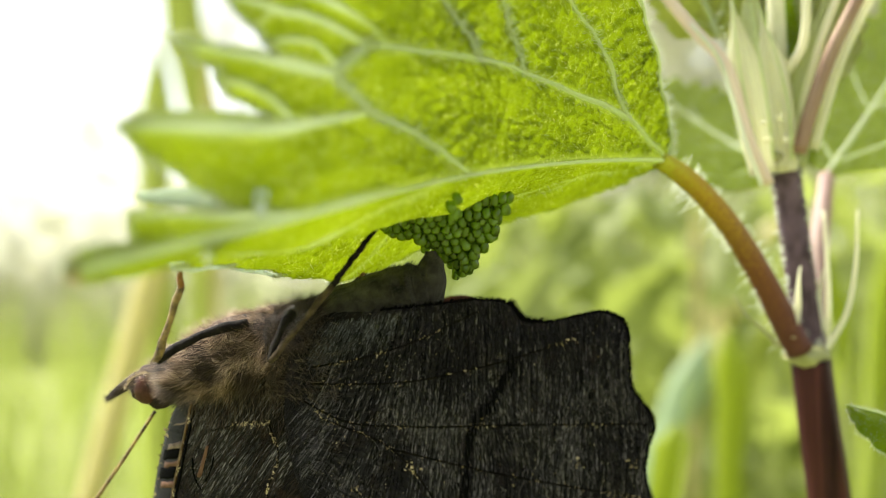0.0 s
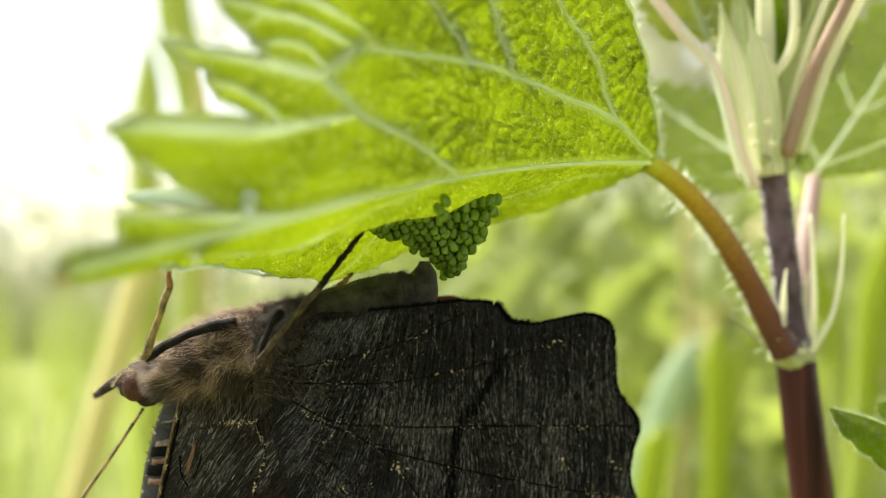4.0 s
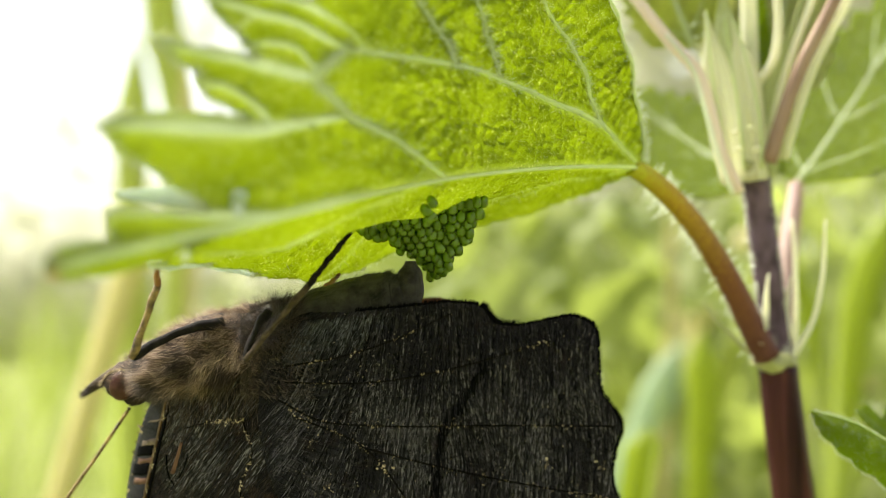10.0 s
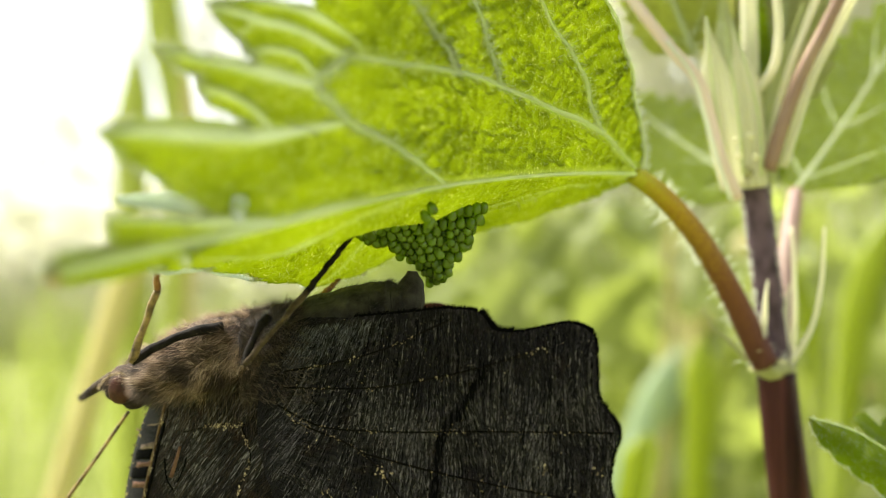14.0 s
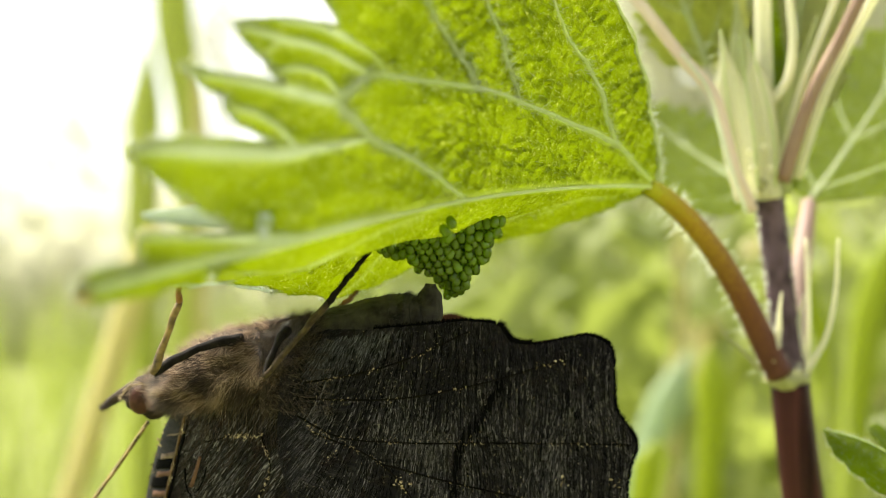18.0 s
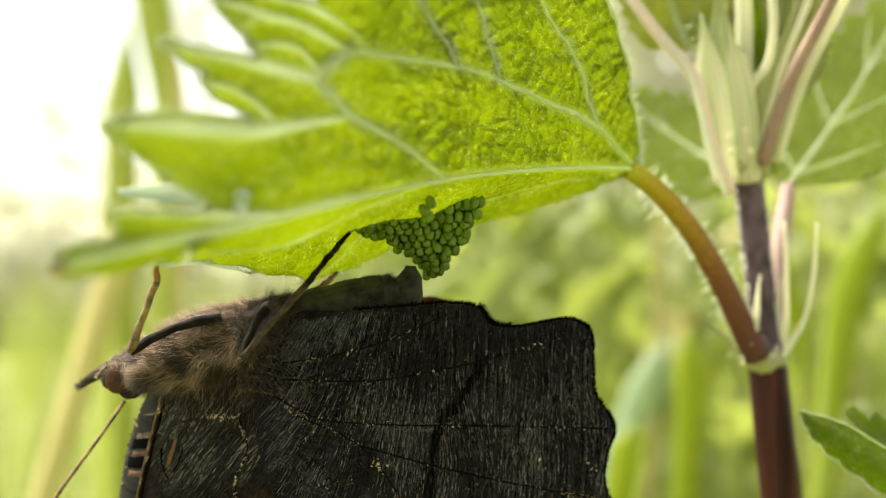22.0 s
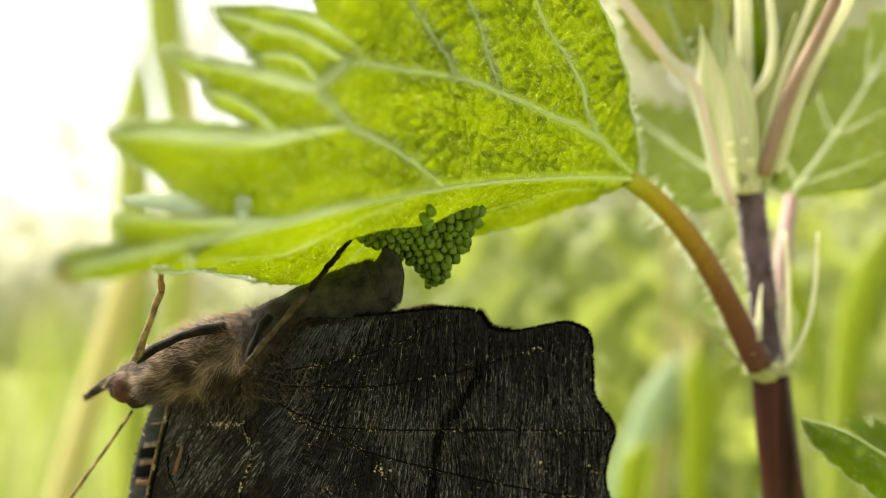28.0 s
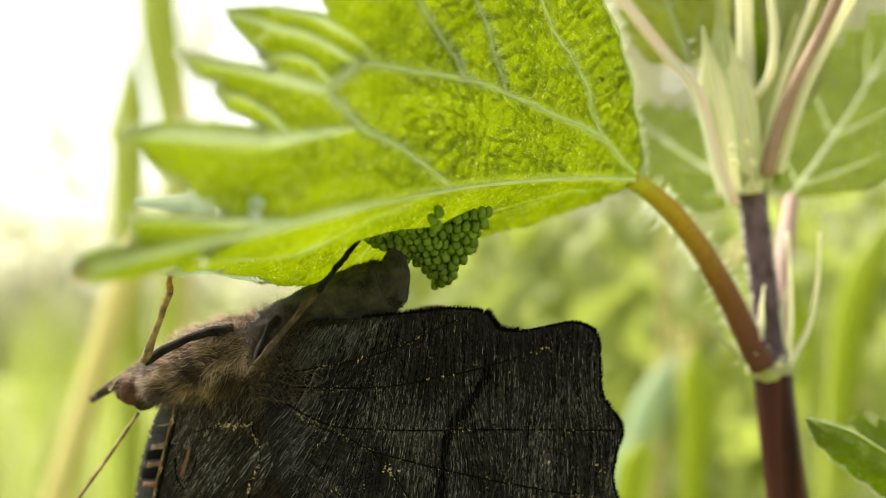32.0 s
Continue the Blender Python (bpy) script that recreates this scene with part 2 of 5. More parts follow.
def grass_material(name, a, b, glow, share=0.45):
    """Each blade takes its own tone."""
    n = Nodes(name)
    island = n.add("NewGeometry").outputs["Random Per Island"]
    co = n.map("Object", (900, 900, 60))
    fibre = n.noise(co, 1.0, 2.0)
    tone = n.mix(island, a, b)
    tone = n.mix(n.calc("MULTIPLY", fibre, 0.4), tone, tuple(c * 0.5 for c in a))
    n.set(Base_Color=tone, Roughness=0.5)
    return n.let_through(share, n.mix(island, glow, tuple(min(1, c * 1.25) for c in glow)))


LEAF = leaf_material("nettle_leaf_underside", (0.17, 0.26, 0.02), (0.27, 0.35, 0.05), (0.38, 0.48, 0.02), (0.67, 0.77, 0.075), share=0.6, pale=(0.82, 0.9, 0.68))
PALE_LEAF = leaf_material("pale_young_leaf", (0.5, 0.52, 0.2), (0.6, 0.62, 0.34), (0.75, 0.78, 0.24), (0.85, 0.88, 0.42), 0.4, 0.55)
YOUNG_LEAF = leaf_material("young_nettle_leaf", (0.15, 0.22, 0.012), (0.25, 0.33, 0.03), (0.52, 0.64, 0.015), (0.74, 0.83, 0.04), 0.4, 0.5)
SOFT_LEAF = leaf_material("soft_young_leaf", (0.3, 0.36, 0.09), (0.42, 0.47, 0.17), (0.62, 0.7, 0.12), (0.78, 0.84, 0.22), 0.4, 0.5)
UPPER_LEAF = leaf_material("nettle_leaf_upper_side", (0.24, 0.36, 0.01), (0.34, 0.47, 0.02), (0.46, 0.62, 0.01), (0.6, 0.76, 0.03), 1.1, 0.5)
VEIN = plain_material("pale_leaf_vein", (0.6, 0.69, 0.38), (0.72, 0.79, 0.52), 1.5, 0.45, 0.5, 0.00008, 0.5, (0.8, 0.87, 0.42))
DOWN = plain_material("silvery_downy_leaf_edge", (0.66, 0.75, 0.68), (0.86, 0.9, 0.87), 2.2, 0.4, 0.8, 0.0001, 0.35, (0.8, 0.88, 0.75))
LEAF_TIP_TONE = plain_material("withered_leaf_point", (0.5, 0.42, 0.05), (0.55, 0.38, 0.06), 0.8, 0.5, 0.3, 0.0001, 0.5, (0.8, 0.62, 0.06))
HAIR = plain_material("clear_plant_hair", (0.75, 0.78, 0.62), (0.85, 0.88, 0.78), 1.0, 0.3, 0.1, 0.00002, 0.5, (0.85, 0.9, 0.7))
STEM = plain_material("purple_ribbed_stem", (0.012, 0.004, 0.004), (0.11, 0.034, 0.03), 2.6, 0.45, 0.6, 0.0002, stretch=(1, 1, 0.02), gloss=0.13)
STEM_HAIRY = plain_material("downy_violet_stem", (0.03, 0.014, 0.017), (0.2, 0.13, 0.165), 2.2, 0.6, 0.8, 0.00015, stretch=(1, 1, 0.5))
NODE = plain_material("pale_green_node", (0.32, 0.34, 0.12), (0.42, 0.4, 0.22), 1.2, 0.55)
STIPULE = plain_material("pale_yellow_stipule", (0.84, 0.82, 0.58), (0.9, 0.88, 0.75), 0.8, 0.5, 0.3, 0.0001, 0.5, (0.95, 0.94, 0.72), (1, 1, 0.3))
PALE_LEAF_SIDE = plain_material("pale_green_stipule", (0.5, 0.55, 0.24), (0.66, 0.68, 0.42), 0.9, 0.5, 0.3, 0.0001, 0.5, (0.76, 0.8, 0.42), (1, 1, 0.3))
PINK_STALK = plain_material("pinkish_leaf_stalk", (0.4, 0.27, 0.24), (0.5, 0.38, 0.32), 0.8, 0.5, 0.3, 0.0001, 0.3, (0.55, 0.38, 0.32), (1, 1, 0.3))
BLUSH_STALK = plain_material("pale_blushing_leaf_stalk", (0.78, 0.65, 0.56), (0.85, 0.78, 0.66), 0.8, 0.5, 0.3, 0.0001, 0.35, (0.88, 0.76, 0.62), (1, 1, 0.3))
BROWN_STALK = plain_material("purple_brown_leaf_stalk", (0.25, 0.14, 0.1), (0.44, 0.33, 0.21), 0.8, 0.5, 0.3, 0.0001, stretch=(1, 1, 0.3))


def petiole_material():
    """Green by the blade, turning red-brown towards the stem."""
    n = Nodes("green_to_red_petiole")
    co = n.map("Object", (1000, 1000, 1000))
    along = n.map("UV", (1, 1, 1))
    x = n.add("SeparateXYZ", Vector=along).outputs[0]
    fine = n.noise(co, 3.0, 4.0)
    tone = n.ramp(n.calc("ADD", x, n.calc("MULTIPLY", n.calc("SUBTRACT", fine, 0.5), 0.5)), (0.0, (0.38, 0.38, 0.02)), (0.3, (0.36, 0.22, 0.02)), (0.65, (0.16, 0.062, 0.025)), (1.0, (0.09, 0.033, 0.026)))
    n.set(Base_Color=tone, Roughness=0.5, Normal=n.bump(fine, 0.4, 0.0001))
    n.put(n.bsdf, "Specular IOR Level", 0.15)
    return n.mat


PETIOLE = petiole_material()


def egg_material():
    n = Nodes("green_egg_shell")
    rnd = n.add("ObjectInfo").outputs["Random"]
    co = n.map("Object", (1000, 1000, 1000))
    fine = n.noise(co, 5.0, 3.0)
    tone = n.mix(rnd, (0.075, 0.125, 0.006), (0.18, 0.27, 0.03))
    n.set(Base_Color=tone, Roughness=0.16, Normal=n.bump(fine, 0.15, 0.00003))
    n.put(n.bsdf, "Coat Weight", 0.35)
    return n.let_through(0.55, (0.46, 0.62, 0.04))


EGG = egg_material()


def wing_material(name, dark, light, russet):
    """Sooty scales in short broken rows with painted glints, brown clouds and scattered pale scales."""
    n = Nodes(name)
    uv = n.map("UV", (1, 1, 1))
    warp = n.noise(n.map("UV", (0.25, 0.25, 1)), 1.0, 2.0)
    u = n.add("SeparateXYZ", Vector=uv)
    left = n.calc("MINIMUM", n.calc("MAXIMUM", n.calc("MULTIPLY", n.calc("ADD", u.outputs[0], 2.0), -0.12), 0.0), 1.0)
    lean = n.calc("MULTIPLY", n.calc("MULTIPLY", left, u.outputs[1]), -0.75)
    x = n.calc("ADD", n.calc("ADD", u.outputs[0], lean), n.calc("MULTIPLY", warp, 1.4))
    dashes = n.noise(n.add("CombineXYZ", X=x, Y=n.calc("MULTIPLY", u.outputs[1], 0.2)).outputs[0], 5.5, 3.0, 0.65)
    long_rows = n.noise(n.add("CombineXYZ", X=x, Y=n.calc("MULTIPLY", u.outputs[1], 0.05)).outputs[0], 3.6, 3.0, 0.65)
    rows = n.calc("ADD", n.calc("MULTIPLY", dashes, 0.6), n.calc("MULTIPLY", long_rows, 0.4))
    ripple = n.ramp(rows, (0.47, (0, 0, 0)), (0.62, (1, 1, 1)))
    thin = n.ramp(n.noise(n.add("CombineXYZ", X=x, Y=n.calc("MULTIPLY", u.outputs[1], 0.12)).outputs[0], 11.0, 2.0, 0.7), (0.56, (0, 0, 0)), (0.66, (1, 1, 1)))
    cloud = n.ramp(n.noise(uv, 0.3, 4.0, 0.65), (0.38, (0.1, 0.1, 0.1)), (0.62, (1, 1, 1)))
    grain = n.noise(uv, 6.5, 4.0, 0.75)
    glint = n.ramp(grain, (0.5, (0, 0, 0)), (0.64, (1, 1, 1)))
    tone = n.mix(n.calc("MULTIPLY", ripple, cloud), dark, light)
    # Bright dashes: glints on the scale ridges put into the colour.
    tone = n.mix(n.calc("MULTIPLY", n.calc("MULTIPLY", thin, glint), n.calc("MULTIPLY", cloud, 0.8)), tone, tuple(min(1, c * 3.0) for c in light))
    tone = n.mix(n.calc("MULTIPLY", n.ramp(n.noise(uv, 0.55, 3.0), (0.55, (0, 0, 0)), (0.7, (1, 1, 1))), 0.5), tone, russet)
    dust = n.calc("MULTIPLY", n.ramp(n.noise(uv, 7.5, 1.0), (0.7, (0, 0, 0)), (0.74, (1, 1, 1))), n.ramp(n.noise(uv, 0.8, 2.0), (0.45, (0, 0, 0)), (0.6, (1, 1, 1))))
    tone = n.mix(n.calc("MULTIPLY", dust, 0.8), tone, (0.5, 0.42, 0.3))
    nor = n.bump(ripple, 1.0, 0.0003)
    nor = n.bump(n.calc("ADD", grain, thin), 0.8, 0.0001, nor)
    n.set(Base_Color=tone, Roughness=0.6, Normal=nor)
    n.put(n.bsdf, "Specular IOR Level", 0.04)
    return n.mat


WING = wing_material("sooty_wing_scales", (0.009, 0.0082, 0.0088), (0.052, 0.046, 0.047), (0.02, 0.013, 0.011))
WING_FORE = wing_material("brown_black_wing_scales", (0.005, 0.004, 0.0035), (0.07, 0.054, 0.042), (0.05, 0.026, 0.016))


def scale_material(name, dark, mid, light):
    """Each row of scales takes its own tone."""
    n = Nodes(name)
    island = n.add("NewGeometry").outputs["Random Per Island"]
    n.set(Base_Color=n.ramp(island, (0.0, dark), (0.55, mid), (0.86, tuple(0.5 * (a + b) for a, b in zip(mid, light))), (1.0, light)), Roughness=0.55)
    n.put(n.bsdf, "Specular IOR Level", 0.15)
    return n.mat


SCALES = scale_material("grey_brown_wing_scales", (0.008, 0.0075, 0.008), (0.026, 0.024, 0.0255), (0.22, 0.2, 0.2))
# Blue-grey sheen near the body, put into the tone of these scales.
SHEEN = scale_material("painted_sheen_scales", (0.009, 0.0092, 0.0105), (0.029, 0.029, 0.033), (0.2, 0.195, 0.215))
FLAKES = scale_material("pale_wing_flakes", (0.1, 0.075, 0.05), (0.35, 0.26, 0.14), (0.8, 0.68, 0.45))
BAR = plain_material("tan_wing_bar", (0.07, 0.05, 0.04), (0.26, 0.2, 0.15), 4.0, 0.6, gloss=0.05)
RUSSET = plain_material("russet_wing_upper_side", (0.06, 0.024, 0.016), (0.11, 0.046, 0.032), 1.0, 0.7, gloss=0.05)
BLACK = plain_material("black_scales", (0.0012, 0.0012, 0.0012), (0.003, 0.003, 0.003), 2.0, 0.8, gloss=0.03)
VEIN_DARK = plain_material("dark_wing_vein", (0.001, 0.001, 0.001), (0.01, 0.008, 0.006), 3.0, 0.7, gloss=0.03)


def fur_material(name, k):
    n = Nodes(name)
    island = n.add("NewGeometry").outputs["Random Per Island"]
    tone = n.ramp(island, (0.0, (0.008 * k, 0.005 * k, 0.003 * k)), (0.4, (0.045 * k, 0.026 * k, 0.014 * k)), (0.8, (0.12 * k, 0.088 * k, 0.06 * k)), (1.0, (0.25 * k, 0.195 * k, 0.135 * k)))
    n.set(Base_Color=tone, Roughness=0.5)
    n.put(n.bsdf, "Specular IOR Level", 0.2)
    return n.mat


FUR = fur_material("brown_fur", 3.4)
FUR_DARK = fur_material("dark_and_shaded_fur", 0.65)
BODY = plain_material("dark_brown_cuticle", (0.015, 0.01, 0.006), (0.06, 0.04, 0.025), 2.0, 0.6, 0.8, 0.0001, gloss=0.1)
ABDOMEN = plain_material("grey_brown_abdomen", (0.008, 0.007, 0.005), (0.09, 0.08, 0.058), 2.5, 0.5, 1.0, 0.0002, gloss=0.15)
LEG = plain_material("brown_scaled_leg", (0.01, 0.007, 0.005), (0.16, 0.115, 0.07), 3.4, 0.6, 1.0, 0.00015, gloss=0.08)
LEG_DARK = plain_material("black_leg", (0.003, 0.0025, 0.0025), (0.03, 0.025, 0.02), 3.4, 0.6, 0.8, 0.0001, gloss=0.05)
GOLD_LEG = plain_material("golden_brown_leg", (0.03, 0.016, 0.006), (0.55, 0.37, 0.13), 3.4, 0.4, 1.0, 0.00015, gloss=0.35)
ROLL = plain_material("brown_rolled_wing_edge", (0.035, 0.018, 0.008), (0.16, 0.085, 0.035), 3.0, 0.45)
BLOTCH = plain_material("brown_wing_blotch", (0.06, 0.03, 0.018), (0.2, 0.11, 0.07), 3.0, 0.6, gloss=0.1)
COSTA = plain_material("slate_wing_edge", (0.007, 0.007, 0.01), (0.042, 0.039, 0.045), 4.0, 0.5, 0.5, 0.0001, stretch=(0.25, 0.25, 1.0), gloss=0.07)
TARSUS = plain_material("russet_tarsus", (0.12, 0.04, 0.015), (0.34, 0.17, 0.06), 4.0, 0.45, 0.6, 0.00006)
EYE = plain_material("red_brown_eye", (0.03, 0.012, 0.008), (0.11, 0.045, 0.03), 4.0, 0.4, 0.3, 0.00005, gloss=0.12)
GRASS = grass_material("meadow_grass", (0.14, 0.185, 0.025), (0.33, 0.35, 0.12), (0.33, 0.4, 0.075))
GRASS_PALE = grass_material("pale_dry_grass", (0.6, 0.55, 0.24), (0.7, 0.64, 0.32), (0.75, 0.7, 0.28), 0.35)
GRASS_BRIGHT = grass_material("fresh_grass", (0.22, 0.29, 0.012), (0.3, 0.36, 0.025), (0.54, 0.62, 0.025))
GRASS_LIME = grass_material("yellow_green_grass", (0.34, 0.4, 0.08), (0.44, 0.48, 0.14), (0.62, 0.68, 0.15))
GRASS_BLUE = grass_material("grey_green_leaf", (0.36, 0.46, 0.27), (0.42, 0.5, 0.33), (0.46, 0.58, 0.34))
SOIL = plain_material("mossy_soil", (0.22, 0.27, 0.07), (0.34, 0.35, 0.14), 0.02, 0.9, 0.5, 0.002)
# Whitish grey of the far trees: haze painted into bark and leaves.
TREE = grass_material("haze_painted_far_leaves", (0.6, 0.6, 0.57), (0.74, 0.73, 0.7), (0.78, 0.78, 0.74), 0.4)
# The hedge's paleness is distance haze put into its leaf colours.
HEDGE = grass_material("hazed_hedge_leaves", (0.53, 0.53, 0.42), (0.7, 0.69, 0.58), (0.78, 0.78, 0.65), 0.5)

# ---- the ground and the far growth ----
rng = random.Random(7)


def ground():
    bm = bmesh.new()
    ring = [bm.verts.new((0, 0, 0))]
    circles = []
    for r in (0.3, 0.8, 2, 5, 15, 60, 300, 1500):
        circles.append([bm.verts.new((r * math.cos(a), r * math.sin(a), 0.012 * r ** 0.5 * noise.noise(Vector((r * math.cos(a), r * math.sin(a), 3.0))) if r < 100 else 0.0)) for a in [2 * math.pi * k / 48 for k in range(48)]])
    for k in range(48):
        bm.faces.new((ring[0], circles[0][k], circles[0][(k + 1) % 48]))
        for c0, c1 in zip(circles, circles[1:]):
            bm.faces.new((c0[k], c1[k], c1[(k + 1) % 48], c0[(k + 1) % 48]))
    return tagged(part("ground", bm, SOIL), "mossy meadow soil under the grass", "ground", kind="structure")


def blade_of_grass(bm, root, height, lean, width, turn):
    """One arching blade, in metres."""
    side = Vector((math.cos(turn), math.sin(turn), 0)) * width / 2
    out = Vector((math.cos(turn + 1.4), math.sin(turn + 1.4), 0)) * lean
    last = None
    for k in range(5):
        s = k / 4
        p = Vector(root) + out * s * s + Vector((0, 0, height * (s - 0.18 * s * s * lean / max(height, 0.01))))
        w = side * (1 - s ** 2.2)
        row = [bm.verts.new(p - w), bm.verts.new(p + w)] if k < 4 else [bm.verts.new(p)]
        if last:
            bm.faces.new((last[0], last[1], row[1], row[0]) if k < 4 else (last[0], last[1], row[0]))
        last = row


def meadow():
    bm = bmesh.new()
    for k in range(9000):
        y = 0.22 + 7.5 * rng.random() ** 2.2
        x = (rng.random() - 0.5) * (0.9 + 1.5 * y) + 0.05
        tall = 0.24 + 0.16 * rng.random()
        if x > 0:
            tall += 0.12 * rng.random()
        elif y > 1.2:
            tall += 0.14 * rng.random()
        blade_of_grass(bm, (x, y, -0.01), min(tall, 0.40 + 0.02 * y + (0.1 if x > 0.02 else 0)), 0.03 + 0.09 * rng.random(), 0.003 + 0.005 * rng.random(), rng.random() * 6.28)
    ring = random.Random(3)
    for k in range(5000):
        a, r = ring.uniform(0, 2 * math.pi), 0.5 + 4.5 * ring.random() ** 1.4
        x, y = r * math.sin(a), r * math.cos(a)
        if y < 0.2 or abs(x) > 0.45 + 0.75 * y:
            blade_of_grass(bm, (x, y, -0.01), ring.uniform(0.16, 0.32), ring.uniform(0.03, 0.12), ring.uniform(0.003, 0.008), ring.uniform(0, 6.28))
    tagged(part("meadow_grass", bm, GRASS, flat=True), "lush green meadow grass behind the nettle", "grass", kind="stuff")


def leaf_scatter(bm, p, s):
    a = Vector((rng.uniform(-1, 1), rng.uniform(-1, 1), rng.uniform(-1, 1))).normalized() * s
    b = a.cross(Vector((rng.uniform(-1, 1), rng.uniform(-1, 1), rng.uniform(-1, 1)))).normalized() * s * 0.45
    c = a.cross(b).normalized() * s * 0.12
    bm.faces.new([bm.verts.new(p + q) for q in (-a, b - a * 0.2 + c, a, -b - a * 0.2 + c)])


def hedge():
    """A rough bank of twigs and leaves far off, haze put into their pale colour, thin and low towards the open sky."""
    bm = bmesh.new()
    for k in range(13000):
        x = -2.6 + 6.2 * rng.random()
        top = between([(-2.6, 0.78), (-1.2, 0.74), (-0.6, 0.7), (-0.1, 1.0), (0.25, 1.7), (0.8, 2.1), (3.6, 2.2)], x)
        open_side = 1 - smooth(-0.5, 0.1, x)
        if rng.random() < 0.5 * open_side:
            continue
        leaf_scatter(bm, Vector((x, 4.2 + 0.8 * rng.random(), top * rng.random() ** (0.9 + 0.9 * open_side))), 0.05 + 0.06 * rng.random())
    tagged(part("hedge", bm, HEDGE, flat=True), "hedge at the meadow's edge, paled by painted haze", "hedge", kind="stuff")


def distant_tree(x, y, tall, spread):
    """A slim young tree far off: trunk, forked limbs and a thin crown."""
    dice = random.Random(int(x * 100))
    base = new("young_tree")
    base.location = (x, y, 0)
    tagged(base, "slim young tree far off, haze painted into its pale colour", "tree", "far young trees")
    trunk, crown = bmesh.new(), bmesh.new()
    at = lambda a, b, h: (1000 * (x + a), 1000 * (y + b), 1000 * h - HEIGHT)
    tube([at(0, 0, -0.02), at(0.03 * tall, 0, 0.35 * tall), at(-0.01 * tall, 0.02, 0.7 * tall), at(0.02 * tall, 0, tall)], (22 * tall, 5 * tall), 8, bm=trunk)
    for k in range(16):
        h = tall * dice.uniform(0.25, 0.95)
        a = dice.uniform(0, 6.28)
        r = spread * (1.15 - h / tall) * dice.uniform(0.6, 1.1)
        end = Vector((r * math.cos(a), r * math.sin(a), h + r * 0.9))
        tube([at(0.01, 0, h), at(end.x * 0.5, end.y * 0.5, h + r * 0.35), at(*end)], (7 * tall, 2.5 * tall), 6, bm=trunk)
        for i in range(13):
            p = Vector((x, y, 0)) + end * dice.uniform(0.45, 1.05)
            p.z = h + (end.z - h) * dice.random() + dice.gauss(0, 0.12)
            leaf_scatter(crown, p + Vector((dice.gauss(0, 0.14), dice.gauss(0, 0.14), 0)), 0.07 + 0.06 * dice.random())
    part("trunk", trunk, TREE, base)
    part("crown", crown, TREE, base, "thin leaves paled by painted haze")


def herbs():
    """Light green weeds between the nettle and the hedge."""
    bm = bmesh.new()
    for k in range(2600):
        y = 0.35 + 1.3 * rng.random()
        x = -0.12 * y + (0.72 * y) * rng.random()
        top = HEIGHT * 0.001 + y * (0.03 + 0.12 * noise.noise(Vector((x * 9, y * 4, 0))))
        leaf_scatter(bm, Vector((x, y, top * (0.55 + 0.45 * rng.random()))), 0.012 + 0.016 * rng.random())
    tagged(part("wild_herbs", bm, GRASS, flat=True), "light green leafy weeds among the grass", "weeds", kind="stuff")


def far_blade(name, path, width, material, label, category="grass"):
    """One broad blade or stalk of the near background, from the soil up."""
    pts = [Vector(path[0])] + curve(path[1:], 17)
    rows = []
    for i, p in enumerate(pts):
        s = i / 18
        w = width / 2 * (0.75 + 0.5 * s) * (1 - smooth(0.8, 1.02, s) * 0.9)
        rows.append([p + Vector((-w, 0.15 * w, 0)), p + Vector((0, -0.25 * w, 0)), p + Vector((w, 0.15 * w, 0))])
    base = thing(name, path[0], label, category, "grass behind the nettle")
    part("blade", grid(rows), material, base, thick=0.3)
    part("midrib", tube([r[1] + Vector((0, -0.2, 0)) for r in rows[1:]], (0.09 * width, 0.03 * width), 6), material, base)
    return base


ground()
meadow()
hedge()
herbs()
for far_spot in ((-4.0, 11.5, 2.9, 0.8), (-2.75, 12.5, 4.4, 1.0), (-5.0, 13.0, 2.2, 0.9), (-1.0, 13.5, 4.6, 1.2)):
    distant_tree(*far_spot)

# ---- nettle leaves ----
def toothed_margin(length, width, count, skew=0.55, cut=0.16, blunt=0.8):
    """(place on the midrib, along, across) of every tooth tip and notch of one half of a nettle leaf."""
    out = [(0.0, 0.1, 0.3), (0.2, 0.04 * length, 0.32 * width)]
    for i in range(count):
        s = 0.1 + 0.86 * (i + 0.5) / count
        w = width * max(0.05, math.sin(math.pi * s ** 0.62)) ** blunt
        step = 0.86 * length / count
        notch = s * length - 0.62 * step
        out.append((max(0.3 + 0.2 * i, notch - skew * w), notch, w * (1 - cut)))
        out.append((max(0.4 + 0.2 * i, s * length - skew * w), s * length + 0.25 * step, w))
    out.append((length * 0.97, length, 0.0))
    return out


